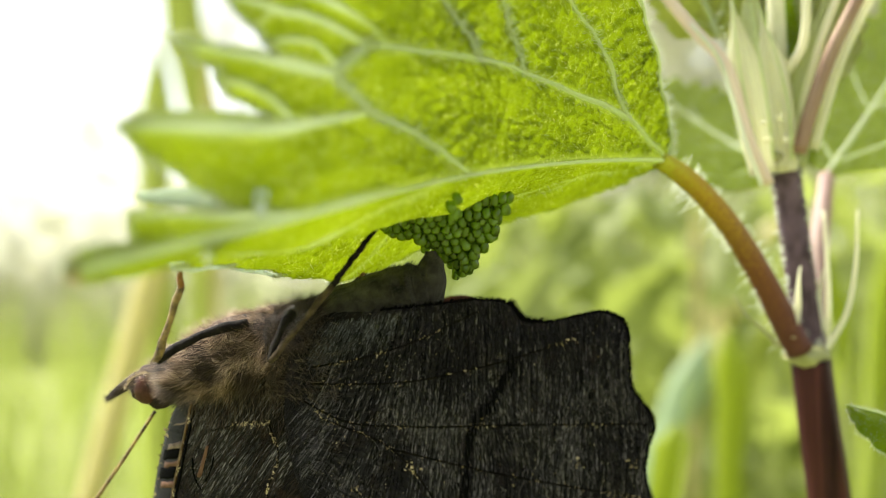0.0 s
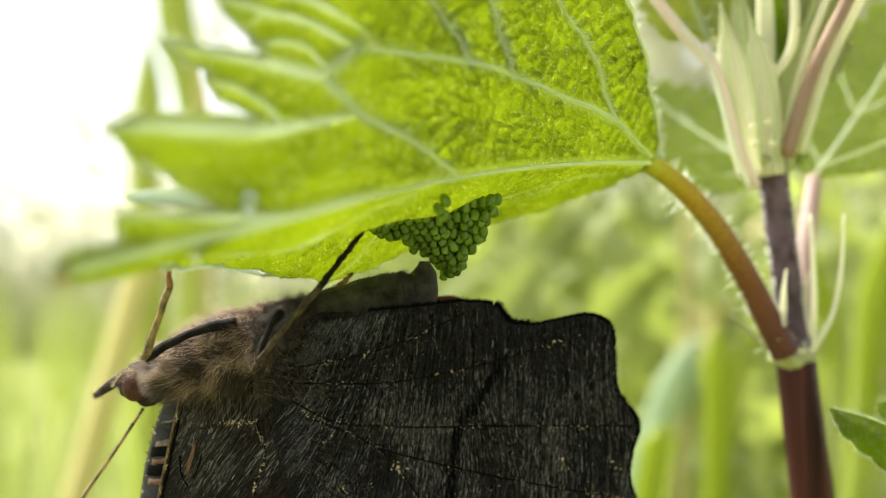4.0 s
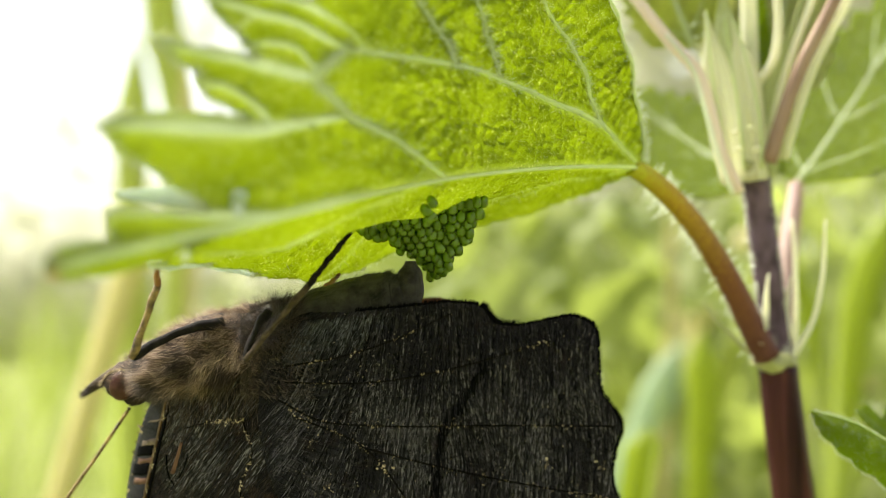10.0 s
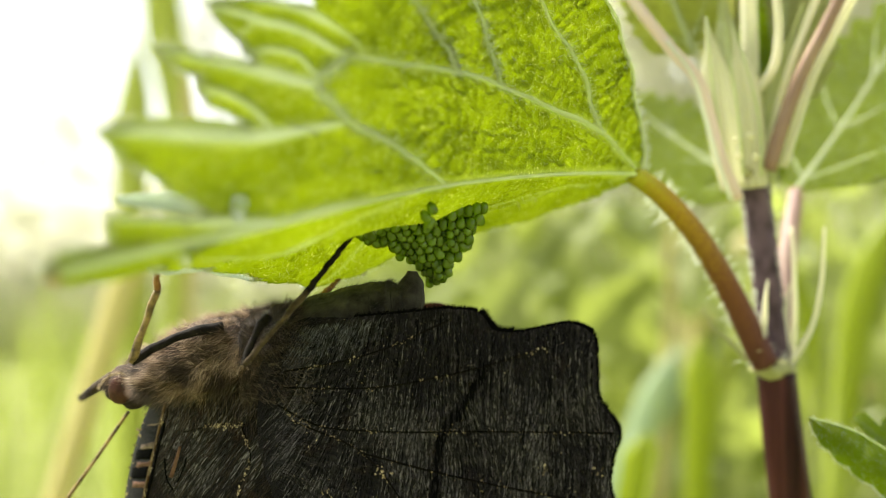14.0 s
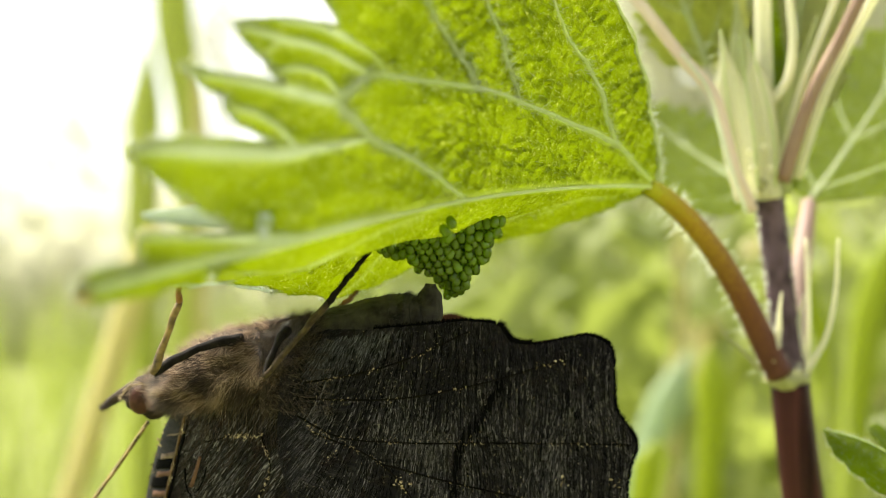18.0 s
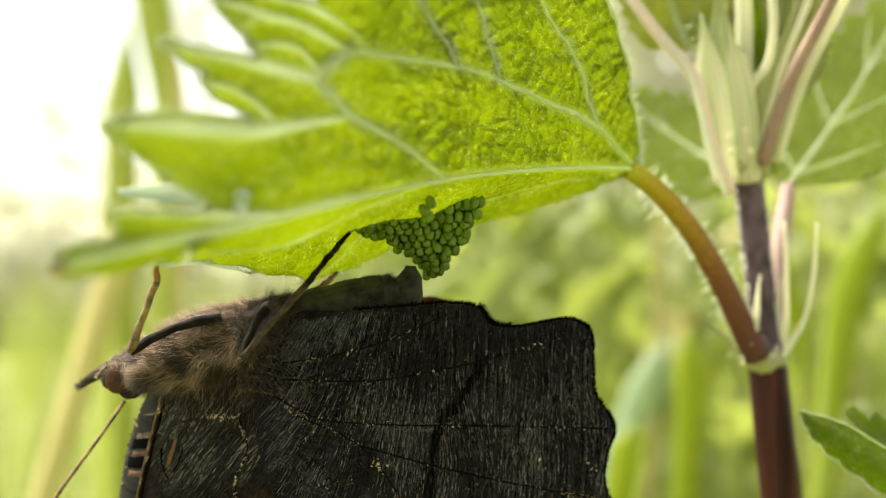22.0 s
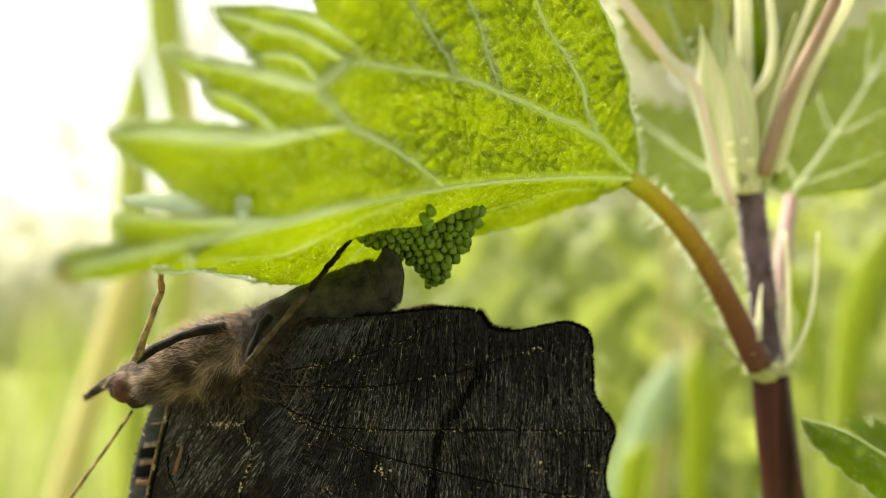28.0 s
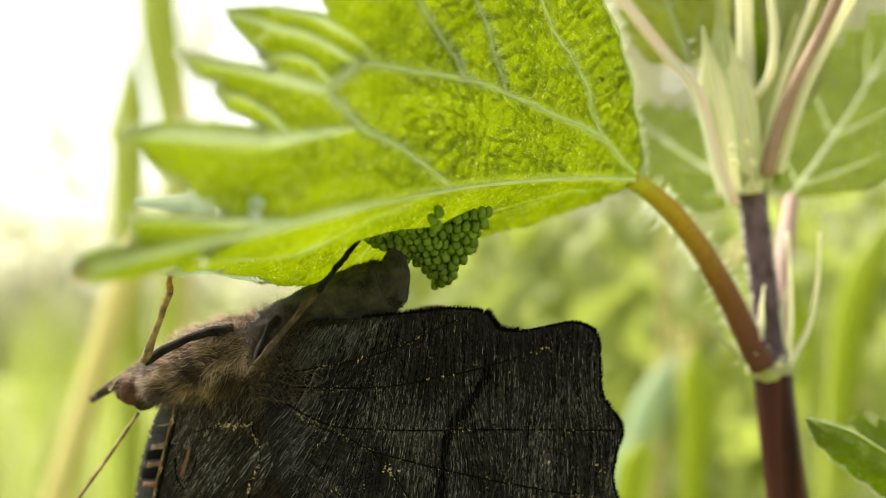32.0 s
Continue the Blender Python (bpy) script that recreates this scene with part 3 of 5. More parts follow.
def net_of(flat, veins, width):
    """For every place of a leaf half: how near it lies to a main vein, and how near to a line of the fine net, which
    carries painted crease shade. A vein's third number is its half width.
    """
    q = np.array(flat)
    best, far_best = np.full(len(q), 1e9), np.full(len(q), 1e9)
    along = np.zeros(len(q))
    for k, line in enumerate(veins):
        run = 3.7 * k
        pts = curve([(p[0], p[1], p[2] if len(p) > 2 else width) for p in line], 24)
        for p0, p1 in zip(pts, pts[1:]):
            a, d = np.array(p0[:2]), np.array((p1 - p0)[:2])
            size = max(1e-6, float(np.hypot(*d)))
            t = np.clip(((q - a) @ d) / size ** 2, 0, 1)
            far = np.hypot(*(q - a - t[:, None] * d).T)
            best = np.minimum(best, far / (p0.z + (p1.z - p0.z) * t))
            near = far < far_best
            far_best = np.where(near, far, far_best)
            along = np.where(near, run + t * size, along)
            run += size
    wave = np.array([noise.noise(Vector((a * 0.35, b * 0.35, 2.0))) + 0.2 * noise.noise(Vector((a * 1.1, b * 1.1, 6.0))) for a, b in flat])
    band = along / 1.05 + 0.7 * wave + 0.3 * far_best
    row = np.floor(band)
    f = band - row
    across = far_best / 1.3 + np.sin(row * 12.9898) * 3.0 + 0.6 * wave
    g = across - np.floor(across)
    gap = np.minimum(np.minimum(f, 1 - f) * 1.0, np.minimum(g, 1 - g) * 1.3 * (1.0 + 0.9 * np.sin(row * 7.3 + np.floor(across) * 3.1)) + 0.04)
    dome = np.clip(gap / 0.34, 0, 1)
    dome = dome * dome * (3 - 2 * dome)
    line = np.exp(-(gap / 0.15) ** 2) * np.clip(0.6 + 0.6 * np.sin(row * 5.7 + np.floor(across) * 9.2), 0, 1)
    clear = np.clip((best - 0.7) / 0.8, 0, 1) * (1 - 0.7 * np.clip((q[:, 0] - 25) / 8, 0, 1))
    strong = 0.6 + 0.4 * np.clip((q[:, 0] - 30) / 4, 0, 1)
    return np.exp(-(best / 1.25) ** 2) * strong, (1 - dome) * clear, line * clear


def half_blade(margin, place, steps=0, across=90, veins=(), out=(0, 0, 0), width=0.33):
    """The sheet of one half of a leaf: rows run from the midrib out to the toothed edge; veins stand out of it, meshes sink in."""
    fan = []
    for (m0, u0, v0), (m1, u1, v1) in zip(margin, margin[1:]):
        size = math.hypot(u1 - u0, v1 - v0)
        count = steps or max(4, min(34, round(size * 8)))
        for k in range(count):
            t = k / count
            bow = 0.045 * math.sin(math.pi * t) * size
            fan.append((m0 + (m1 - m0) * t, u0 + (u1 - u0) * t + bow * 0.5, max(0.0, v0 + (v1 - v0) * t + bow * 0.6)))
    fan.append(margin[-1])
    uvs = [[(m + (u - m) * (j / across), v * j / across) for j in range(across + 1)] for m, u, v in fan]
    flat = [q for row in uvs for q in row]
    main, mesh, line = net_of(flat, list(veins) + [[(0, 0), (25, 0), (50, 0)]], width)
    lift = Vector(out)
    shift = 0.2 * main + 0.22 * mesh
    rows = [[place(a, b) + lift * float(shift[i * (across + 1) + j]) for j, (a, b) in enumerate(row)] for i, row in enumerate(uvs)]
    bm = grid(rows, uvs)
    colour = bm.loops.layers.color.new("net")
    bm.verts.index_update()
    for f in bm.faces:
        for loop in f.loops:
            k = loop.vert.index
            loop[colour] = (float(main[k]), float(line[k]), float(mesh[k]), 1)
    return bm


def vein_on(place, points, r0, r1, n=26, sides=8, out=(0, 0, 0)):
    pts = [place(p.x, p.y) + Vector(out) for p in curve([(p[0], p[1], 0) for p in points], n)]
    return tube(pts, (r0, r1), sides, 0.6)


def leaf_hairs(place, margins, veins, count, size, lift, r=0.026):
    bm = bmesh.new()
    for k in range(count):
        if veins and k % 12 == 1:
            i = rng.randrange(len(margins) - 1)
            t, far = rng.random(), rng.random() ** 0.6
            m, u, v = (margins[i][c] + (margins[i + 1][c] - margins[i][c]) * t for c in range(3))
            u, v = m + (u - m) * far, v * far
        elif k % 3 and veins:
            line = rng.choice(veins)
            i = rng.randrange(len(line) - 1)
            t = rng.random()
            u, v = (line[i][0] + (line[i + 1][0] - line[i][0]) * t, line[i][1] + (line[i + 1][1] - line[i][1]) * t)
            u, v = u + rng.gauss(0, 0.25), max(0.0, v + rng.gauss(0, 0.25))
        else:
            i = rng.randrange(len(margins) - 1)
            t = rng.random()
            u, v = (margins[i][1] + (margins[i + 1][1] - margins[i][1]) * t, margins[i][2] + (margins[i + 1][2] - margins[i][2]) * t)
        p = place(u, v)
        d = Vector(lift) + Vector((rng.gauss(0, 0.5), rng.gauss(0, 0.4), rng.gauss(0, 0.5)))
        hair(bm, p, p + d.normalized() * size * (0.5 + rng.random()), r)
    return bm


nettle = thing("nettle_plant", (40, 95, -450), "green nettle with a purple stem and toothed hairy leaves", "nettle")

# the large leaf: its near half stands up towards the lens, its far half sinks away and curls
LEAF_BASE, LEAF_BEND, LEAF_TIP = Vector((14.5, 80.5, 6.1)), Vector((-0.05, 60.35, 5.3)), Vector((-15.7, 41.2, -1.0))
LEAF_LENGTH = 50.0


def midrib(u):
    t = u / LEAF_LENGTH
    p = LEAF_BASE * (1 - t) ** 2 + LEAF_BEND * 2 * t * (1 - t) + LEAF_TIP * t * t
    p.z -= 0.3 * smooth(0.45, 0.78, t) * (1 - smooth(0.8, 1.0, t))
    return p


def puff(u, v):
    return 0.28 * noise.noise(Vector((u * 0.32, v * 0.45, 1.7))) + 0.1 * noise.noise(Vector((u * 0.9, v * 1.1, 5.0)))


def near_half(u, v):
    t = u / LEAF_LENGTH
    a = Vector((0.13 - 0.27 * t, -0.20 + 0.2 * t, 0.975))
    q = midrib(u) + a * v
    return q + Vector((-0.8, 0.6, 0)) * (puff(u, v) * min(1, v))


def far_half(u, v):
    q = midrib(u)
    mid = smooth(8, 19, u) * (1 - smooth(32, 39, u))
    end = smooth(33, 39.5, u)
    sunk = between([(0, 0), (4.8, -2.35), (8.5, -2.2), (15.5, -6.8 + 0.24 * max(0.0, u - 20))], v)
    rise = between([(0, 0), (3.4, -1.2), (8, -1.4)], v)
    fall = mid * sunk + (1 - mid) * (-0.33 * (1 - end) * v + rise * end)
    return q + Vector((-0.77 * v, 0.6 * v, fall + puff(u + 40, v) * min(1, v)))


LOBE = [(0, 0.1, 0.3), (0.3, 0.6, 2.2), (0.6, 2.2, 4.5), (1.0, 3.9, 7.2), (1.5, 6.4, 9.8), (2.2, 10.5, 13.2), (2.8, 10.4, 12.6), (4, 14.5, 15.5), (5, 14, 14.2),
        (7, 19, 15.5), (8.5, 18.5, 14), (11, 25, 15), (13, 24.5, 13.2), (15, 30.5, 13.8), (17, 30, 11.8), (19, 36.2, 12.6), (21, 34.4, 10.25)]
TOOTH_HIGH = [(22, 36.4, 10.6), (23, 38.4, 10.85), (24, 40.75, 10.75), (24.6, 40.3, 9.9), (25.2, 39.5, 9.1), (25.6, 38.85, 8.66), (26, 38.9, 8.3), (26.6, 38.1, 7.75)]
TOOTH_MIDDLE = [(26.7, 39.6, 8.1), (26.8, 41.4, 8.4), (26.9, 43.65, 8.9), (27.0, 43.05, 8.15), (27.1, 42.4, 7.7), (27.2, 41.6, 7.35), (27.3, 41.7, 6.8), (27.4, 41, 6.0), (27.6, 38.9, 4.9)]
TOOTH_LOW = [(27.8, 42.9, 5.6), (28.2, 45.2, 5.75), (28.6, 46.85, 5.42), (29.4, 45.5, 3.9), (31, 44.2, 2.95), (33, 42.7, 1.85), (34, 41.9, 1.15)]
LEAF_END = [(36, 44.5, 1.5), (38, 46.75, 1.88), (41, 46.8, 0.6), (43.5, 47.8, 0.78), (45.5, 49, 0.85), (47, 49.75, 0.6), (48.5, 50.05, 0)]
NEAR_MARGIN = LOBE + TOOTH_HIGH + TOOTH_MIDDLE + TOOTH_LOW + LEAF_END
FAR_MARGIN = [(0, 0, 0.2), (0, -1.5, 2.5), (0.1, -1.8, 5), (0.3, 0.5, 9), (0.8, 5, 12.3), (1.5, 10, 14.8), (2.2, 9.7, 14.3), (4, 15, 15.6), (5, 14.8, 15.1), (8, 20.5, 15.8), (9.5, 20.2, 15.2), (13, 26, 15.2),
              (14.5, 25.7, 14.6), (18, 31, 13.8), (20, 30.6, 13.2), (24, 36, 12), (26, 35.6, 11.2), (30, 39, 8.5), (34, 39.6, 5), (38, 41, 2.5), (40, 42, 1.0), (41.5, 42.6, 0.5), (43, 43.4, 0)]
NEAR_VEINS = [[(0, 0, 0.25), (7.4, 2.9, 0.38), (15.6, 4.63, 0.32), (19.3, 5.55, 0.27), (22.6, 6.32, 0.26), (25.6, 6.66, 0.25), (28.8, 7.11, 0.27), (32.6, 7.7, 0.24)],
              [(7.0, 2.85, 0.25), (8.6, 4.3, 0.32), (10.03, 6.34, 0.3), (12.06, 8.09, 0.28), (14.87, 10.06, 0.25), (18, 13.6, 0.2)], [(19.4, 5.65, 0.22), (20.5, 7.4, 0.2), (21.6, 9.36, 0.2), (23.4, 12.8, 0.15)],
              [(23.5, 6.5, 0.2), (24.63, 7.69, 0.18), (26.27, 9.6, 0.18), (29, 12.6, 0.14)], [(24.9, 0.1, 0.22), (27.7, 1.92, 0.28), (30.8, 3.49, 0.32), (32.6, 4.34, 0.32), (33.8, 5.45, 0.34), (34.8, 6.39, 0.36), (33.6, 7.09, 0.37), (32.4, 7.7, 0.23)]]
RIMS = [[(32.8, 4.3, 0.2), (35.9, 4.26, 0.33), (38.4, 4.29, 0.5), (40.6, 4.62, 0.54), (43.0, 4.98, 0.49), (45.0, 5.23, 0.33), (46.5, 5.29, 0.09)],
        [(34.7, 6.38, 0.33), (36.4, 6.86, 0.43), (38.0, 7.35, 0.4), (39.6, 7.77, 0.31), (41.2, 8.11, 0.23), (42.3, 8.35, 0.17), (43.5, 8.73, 0.1)],
        [(32.7, 7.77, 0.2), (34.4, 8.62, 0.25), (36.1, 9.27, 0.24), (37.8, 9.73, 0.24), (39.0, 10.16, 0.21), (40.6, 10.55, 0.1)], [(31.3, 7.63, 0.2), (31.9, 8.48, 0.17), (32.8, 9.11, 0.2), (34.3, 9.74, 0.25), (36.0, 10.31, 0.22), (38.0, 10.65, 0.13)],
        [(37.6, 4.47, 0.21), (38.6, 5.58, 0.18), (39.8, 6.36, 0.18), (41.4, 6.76, 0.13)], [(34.6, 6.77, 0.19), (35.6, 7.77, 0.16), (37.3, 8.3, 0.16), (38.7, 8.25, 0.1)], [(37.9, 9.79, 0.11), (38.4, 9.54, 0.11), (38.9, 9.2, 0.1)],
        [(37.5, 0, 0.25), (41.5, 0.75, 0.3), (44, 1.3, 0.25), (46.5, 1.7, 0.15)]]
FAR_VEINS = [[(0, 0), (6, 2.2), (14, 4.6), (24, 5.2), (31, 6), (35, 8)], [(14, 4.6), (18, 9), (20, 14.5)], [(8, 3), (11, 9), (13, 13.5)], [(25, 0), (33, 4), (39, 7)], [(24, 5.2), (28, 9), (30, 12)]]

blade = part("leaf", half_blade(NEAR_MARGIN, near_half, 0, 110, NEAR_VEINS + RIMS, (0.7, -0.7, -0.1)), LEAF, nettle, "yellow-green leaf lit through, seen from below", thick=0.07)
part("leaf_rim", vein_on(near_half, [(u, v) for m, u, v in LOBE[:6]], 0.2, 0.12, 60, 8, (0.15, -0.2, 0)), VEIN, blade, "pale rim of the leaf")


def pale_band(line, lift=0.2):
    """A vein: a rounded strip as wide as the line's third number says."""
    rows = []
    for p, q in zip(curve(line, 30), curve(line, 30)[1:]):
        d = (Vector((q.x, q.y)) - Vector((p.x, p.y))).normalized()
        row = []
        for k in range(7):
            c = (k - 3) / 3
            w = p.z * 0.5 * c
            row.append(near_half(p.x - d.y * w, max(0.0, p.y + d.x * w)) + Vector((0.7, -0.7, -0.1)) * (lift + 0.25 * p.z * (1 - c * c)))
        rows.append(row)
    return grid(rows)


# one tooth turns its silvery upper side over, and a small torn spot shows the same down
tooth = [[near_half(46.2 - 4.1 * s, a + (b - a) * k / 6) * 1.2 + Vector((0, 0.25 * math.sin(math.pi * k / 6), 0)) for k in range(7)] for s, a, b in [(i / 20, 2.35 - 1.15 * (i / 20) ** 0.7, 2.5 - 0.3 * (i / 20) ** 2) for i in range(21)]]
curled = part("curled_tooth", grid(tooth), DOWN, blade, "silvery curled tooth showing its upper side", thick=0.08)
spot = near_half(40.1, 1.15)
torn = ball(spot + Vector((0.25, -0.45, 0.15)), (0.34, 0.12, 0.36), rough=0.5, segments=14, rings=10, seed=2.0)
ball(spot + Vector((0.2, -0.4, -0.35)), (0.3, 0.1, 0.42), torn, 0.4, 14, 10, seed=5.0)
part("torn_spot", torn, DOWN, blade, "small torn spot edged with white down")
part("torn_spot", ball(spot + Vector((0.3, -0.62, 0.12)), (0.18, 0.08, 0.14), rough=0.6, segments=12, rings=8, seed=3.0), UPPER_LEAF, blade, "dark green middle of the torn spot")
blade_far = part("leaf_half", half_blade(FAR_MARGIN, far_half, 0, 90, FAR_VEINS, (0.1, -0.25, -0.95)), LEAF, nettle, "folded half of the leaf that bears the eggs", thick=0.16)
# below the midrib the blade goes on to the rounded end, and the lower rim of the folded half is silvery with down
end_rows = []
for i in range(41):
    u = 40.5 + 9.55 * i / 40
    low = between([(40.5, -0.1), (43, -0.55), (44.7, -0.83), (46.7, -0.9), (48.7, -0.66), (49.7, -0.3), (50.05, 0.0)], u)
    end_rows.append([near_half(u, low * k / 8) for k in range(9)])
part("leaf_end", grid(end_rows, [[(40.5 + 9.55 * i / 40, k * 0.11) for k in range(9)] for i in range(41)]), LEAF, blade, "blunt yellowish end of the leaf", thick=0.07)
point_rows = []
for i in range(9):
    u = 49.2 + 0.84 * i / 8
    high, low = between([(49.2, 0.78), (49.75, 0.56), (50.05, 0.02)], u), between([(49.2, -0.48), (49.7, -0.28), (50.05, 0.0)], u)
    point_rows.append([near_half(u, low + (high - low) * k / 8) + Vector((0.05, -0.08, 0)) for k in range(9)])
part("leaf_point", grid(point_rows), LEAF_TIP_TONE, blade, "withered orange-yellow point of the leaf", thick=0.04)
part("silvery_rim", vein_on(far_half, [(36, 12.1), (33.5, 13.1), (31, 13.9), (28.5, 14.6), (26, 15.25)], 0.24, 0.14, 40, 8, (0, -0.2, -0.05)), DOWN, blade_far, "silvery downy rim of the folded half")
part("midrib", tube([midrib(u) + Vector((0.1, -0.25, -0.1)) for u in [50 * k / 60 for k in range(60)]], lambda s: 0.16 - 0.09 * s ** 0.8, 10), VEIN, blade, "pale ridge along the leaf")
for line in NEAR_VEINS:
    part("lateral_vein", pale_band(line), VEIN, blade)
for line in FAR_VEINS:
    part("lateral_vein", vein_on(far_half, line, 0.06, 0.03), VEIN, blade_far)
part("hairs", leaf_hairs(near_half, NEAR_MARGIN, NEAR_VEINS, 5500, 0.5, (0.5, -0.5, 0.0), 0.022), HAIR, blade, kind="stuff")
part("hairs", leaf_hairs(near_half, LOBE[:6], (), 420, 0.75, (0.9, -0.3, 0.4), 0.03), HAIR, blade, "white bristles on the leaf edge", "stuff")
part("hairs", leaf_hairs(far_half, FAR_MARGIN[4:17], (), 800, 0.42, (-0.3, -0.4, -0.6)), HAIR, blade_far, "white bristles on the leaf edge", "stuff")
part("hairs", leaf_hairs(far_half, FAR_MARGIN, FAR_VEINS, 1300, 0.5, (0.1, -0.2, -0.8)), HAIR, blade_far, kind="stuff")


def leaf_on(parent, base, tip, face, width, material, fold=0.25, sag=0.0, teeth=10, name="leaf", across=14, cut=0.16, blunt=0.8, rib=0.34):
    """A whole simple leaf from base to tip; face points out of its upper side."""
    base, tip = Vector(base), Vector(tip)
    d = tip - base
    length = d.length
    d.normalize()
    side = d.cross(Vector(face)).normalized()
    top = side.cross(d).normalized()

    def place(sign):
        def at(u, v):
            t = u / length
            return base + d * u + side * (sign * v) + top * (fold * v - sag * math.sin(math.pi * t) - 0.25 * sag * v / width + 0.25 * noise.noise(Vector((u * 0.3, sign * v * 0.4, base.x))))
        return at
    margin = toothed_margin(length, width, teeth, 0.55, cut, blunt)
    bm = half_blade(margin, place(1), 6, across)
    other = half_blade(margin, place(-1), 6, across)
    me = bpy.data.meshes.new("spare")
    other.to_mesh(me)
    other.free()
    bm.from_mesh(me)
    bpy.data.meshes.remove(me)
    ob = part(name, bm, material, parent, thick=0.2)
    part("midrib", tube([place(1)(length * k / 20, 0) for k in range(20)], (rib, 0.27 * rib)), VEIN, ob)
    for sign in (1, -1):
        for s in (0.06, 0.3, 0.55):
            w = width * max(0.05, math.sin(math.pi * min(0.97, s + 0.3) ** 0.62)) ** 0.8
            part("lateral_vein", vein_on(place(sign), [(s * length, 0), ((s + 0.14) * length, w * 0.5), (min(0.96, s + 0.32) * length, w * 0.92)], 0.2, 0.1, 12, 6), VEIN, ob)
    return ob


def stalk(name, path, r0, r1, material, parent, label="", n=30, sides=12, rib=0.0):
    pts = curve(path, n)
    bm = tube(pts, r0 if callable(r0) else (r0, r1), sides, rib=rib)
    layer = bm.loops.layers.uv.verify()
    bm.verts.index_update()
    for f in bm.faces:
        for loop in f.loops:
            loop[layer].uv = (loop.vert.index // sides / n, 0)
    return part(name, bm, material, parent, label)


# stem, node and stalks
stalk("stem", [(28.16, 90.5, -9.99), (28.74, 90.5, -15.25), (29.55, 90.5, -21.47), (33, 92, -60), (40, 95, -200), (40, 95, -450)], 1.62, 2.0, STEM, nettle, "dark purple ribbed stem", 60, 48, 0.13)
stalk("upper_stem", [(28.31, 90.5, -9.52), (27.82, 90.8, -5.71), (27.11, 90.8, -0.43), (26.67, 90.8, 2.93), (26.11, 90.5, 6.74)], 1.25, 1.32, STEM_HAIRY, nettle, "violet downy upper stem", 30, 20, 0.05)
petiole = stalk("petiole", [(13.86, 80, 6.09), (15.70, 81.2, 5.11), (19.04, 83.6, 2.34), (22.08, 86, -1.32), (24.55, 88, -5.07), (26.71, 89, -8.98)], 0.68, 1.14, PETIOLE, nettle, "curved petiole, green to red-brown", 40, 16)
part("node", ball((27.72, 90, -9.46), (1.75, 1.6, 0.95), rough=0.35), NODE, nettle, "pale green joint of the stem")
part("upper_node", ball((25.58, 90, 6.89), (1.7, 1.6, 1.2), rough=0.3), NODE, nettle, "pale joint under the young shoots")
for path, r0, r1 in (([(28.97, 89, -8.89), (30.47, 89, -6.30), (31.32, 89, -2.77), (31.60, 89, 2.40)], 0.3, 0.12), ([(29.52, 91, -8.61), (29.81, 91, -5.72), (29.76, 91, -1.88), (29.52, 91, 2.45)], 0.32, 0.12),
                     ([(25.85, 88, -7.86), (26.32, 88, -5.53), (26.41, 88, -3.67), (26.59, 88, -2.05)], 0.42, 0.06), ([(28.82, 90, -7.56), (28.72, 90, -5.66), (28.82, 90, -3.76), (29.10, 90, -2.33)], 0.36, 0.06),
                     ([(24.83, 88, -8.55), (23.16, 87.5, -6.89), (21.97, 87, -5.93), (20.96, 87, -4.32)], 0.22, 0.06)):
    stalk("stipule", path, r0, r1, NODE if r0 < 0.25 else STIPULE, nettle, "narrow pale stipule", 14, 8)
stalk("stipule", [(25.91, 89, 13.68), (27.18, 89, 15.56), (27.65, 89, 18.39), (27.37, 89, 22.15), (26.8, 89, 30)], 0.42, 0.3, STIPULE, nettle, "narrow pale stipule", 14, 8)


def stipule_blade(path, width, label, material):
    """A thin cupped stipule with a few lengthwise ribs."""
    pts = curve(path, 24)
    rows = []
    for i, p in enumerate(pts):
        t = i / 24
        w = width * (0.75 + 0.35 * math.sin(math.pi * min(1, t * 1.2))) * (1 - smooth(0.6, 1.0, t) * 0.93)
        d = (pts[min(24, i + 1)] - pts[max(0, i - 1)]).normalized()
        side = d.cross(Vector((0, -1, 0))).normalized()
        rows.append([p + side * (w * c) + Vector((0.12 * noise.noise(Vector((t * 5, c, path[0][0]))), 0.55 * w * c * c - 0.09 * math.cos(9 * c), 0)) for c in [(k - 8) / 8 for k in range(17)]])
    return part("stipule", grid(rows), material, nettle, label, thick=0.12)


stipule_blade([(23.9, 88.2, 5.4), (22.9, 87.8, 11.2), (22.2, 88, 15.4), (21.4, 88.3, 19.6)], 1.25, "broad pale yellow stipule of the young shoot", STIPULE)
stipule_blade([(25.9, 88.4, 5.6), (25.2, 88.2, 11.2), (24.6, 88.2, 14.9), (23.7, 88.4, 18.8)], 1.2, "broad pale yellow stipule of the young shoot", STIPULE)
stipule_blade([(24.9, 90, 6.0), (24.3, 89.8, 12), (23.8, 90, 17), (23.0, 90, 24)], 1.5, "pale stipule wrapped round the young shoot", PALE_LEAF_SIDE)
stipule_blade([(27.2, 89.6, 6.0), (27.4, 89.4, 11), (28.5, 89.4, 16), (29.8, 89.4, 21)], 0.9, "pale green stipule wrapped round the young shoot", PALE_LEAF_SIDE)
stalk("young_shoot", [(26.25, 91, 6.78), (26.01, 91, 11.59), (25.87, 91, 16.40), (25.67, 91, 22.65), (25.4, 91, 31)], 0.9, 0.6, STIPULE, nettle, "pale young shoot", 16, 12)
stalk("leaf_stalk", [(26.59, 88, 7.02), (27.46, 87.5, 10.45), (28.77, 87, 14.53), (30.89, 86.5, 19.01), (32.53, 86, 22.76), (36, 85.5, 30)], 0.6, 0.5, BROWN_STALK, nettle, "purple-brown stalk of an upper leaf", 20, 12)
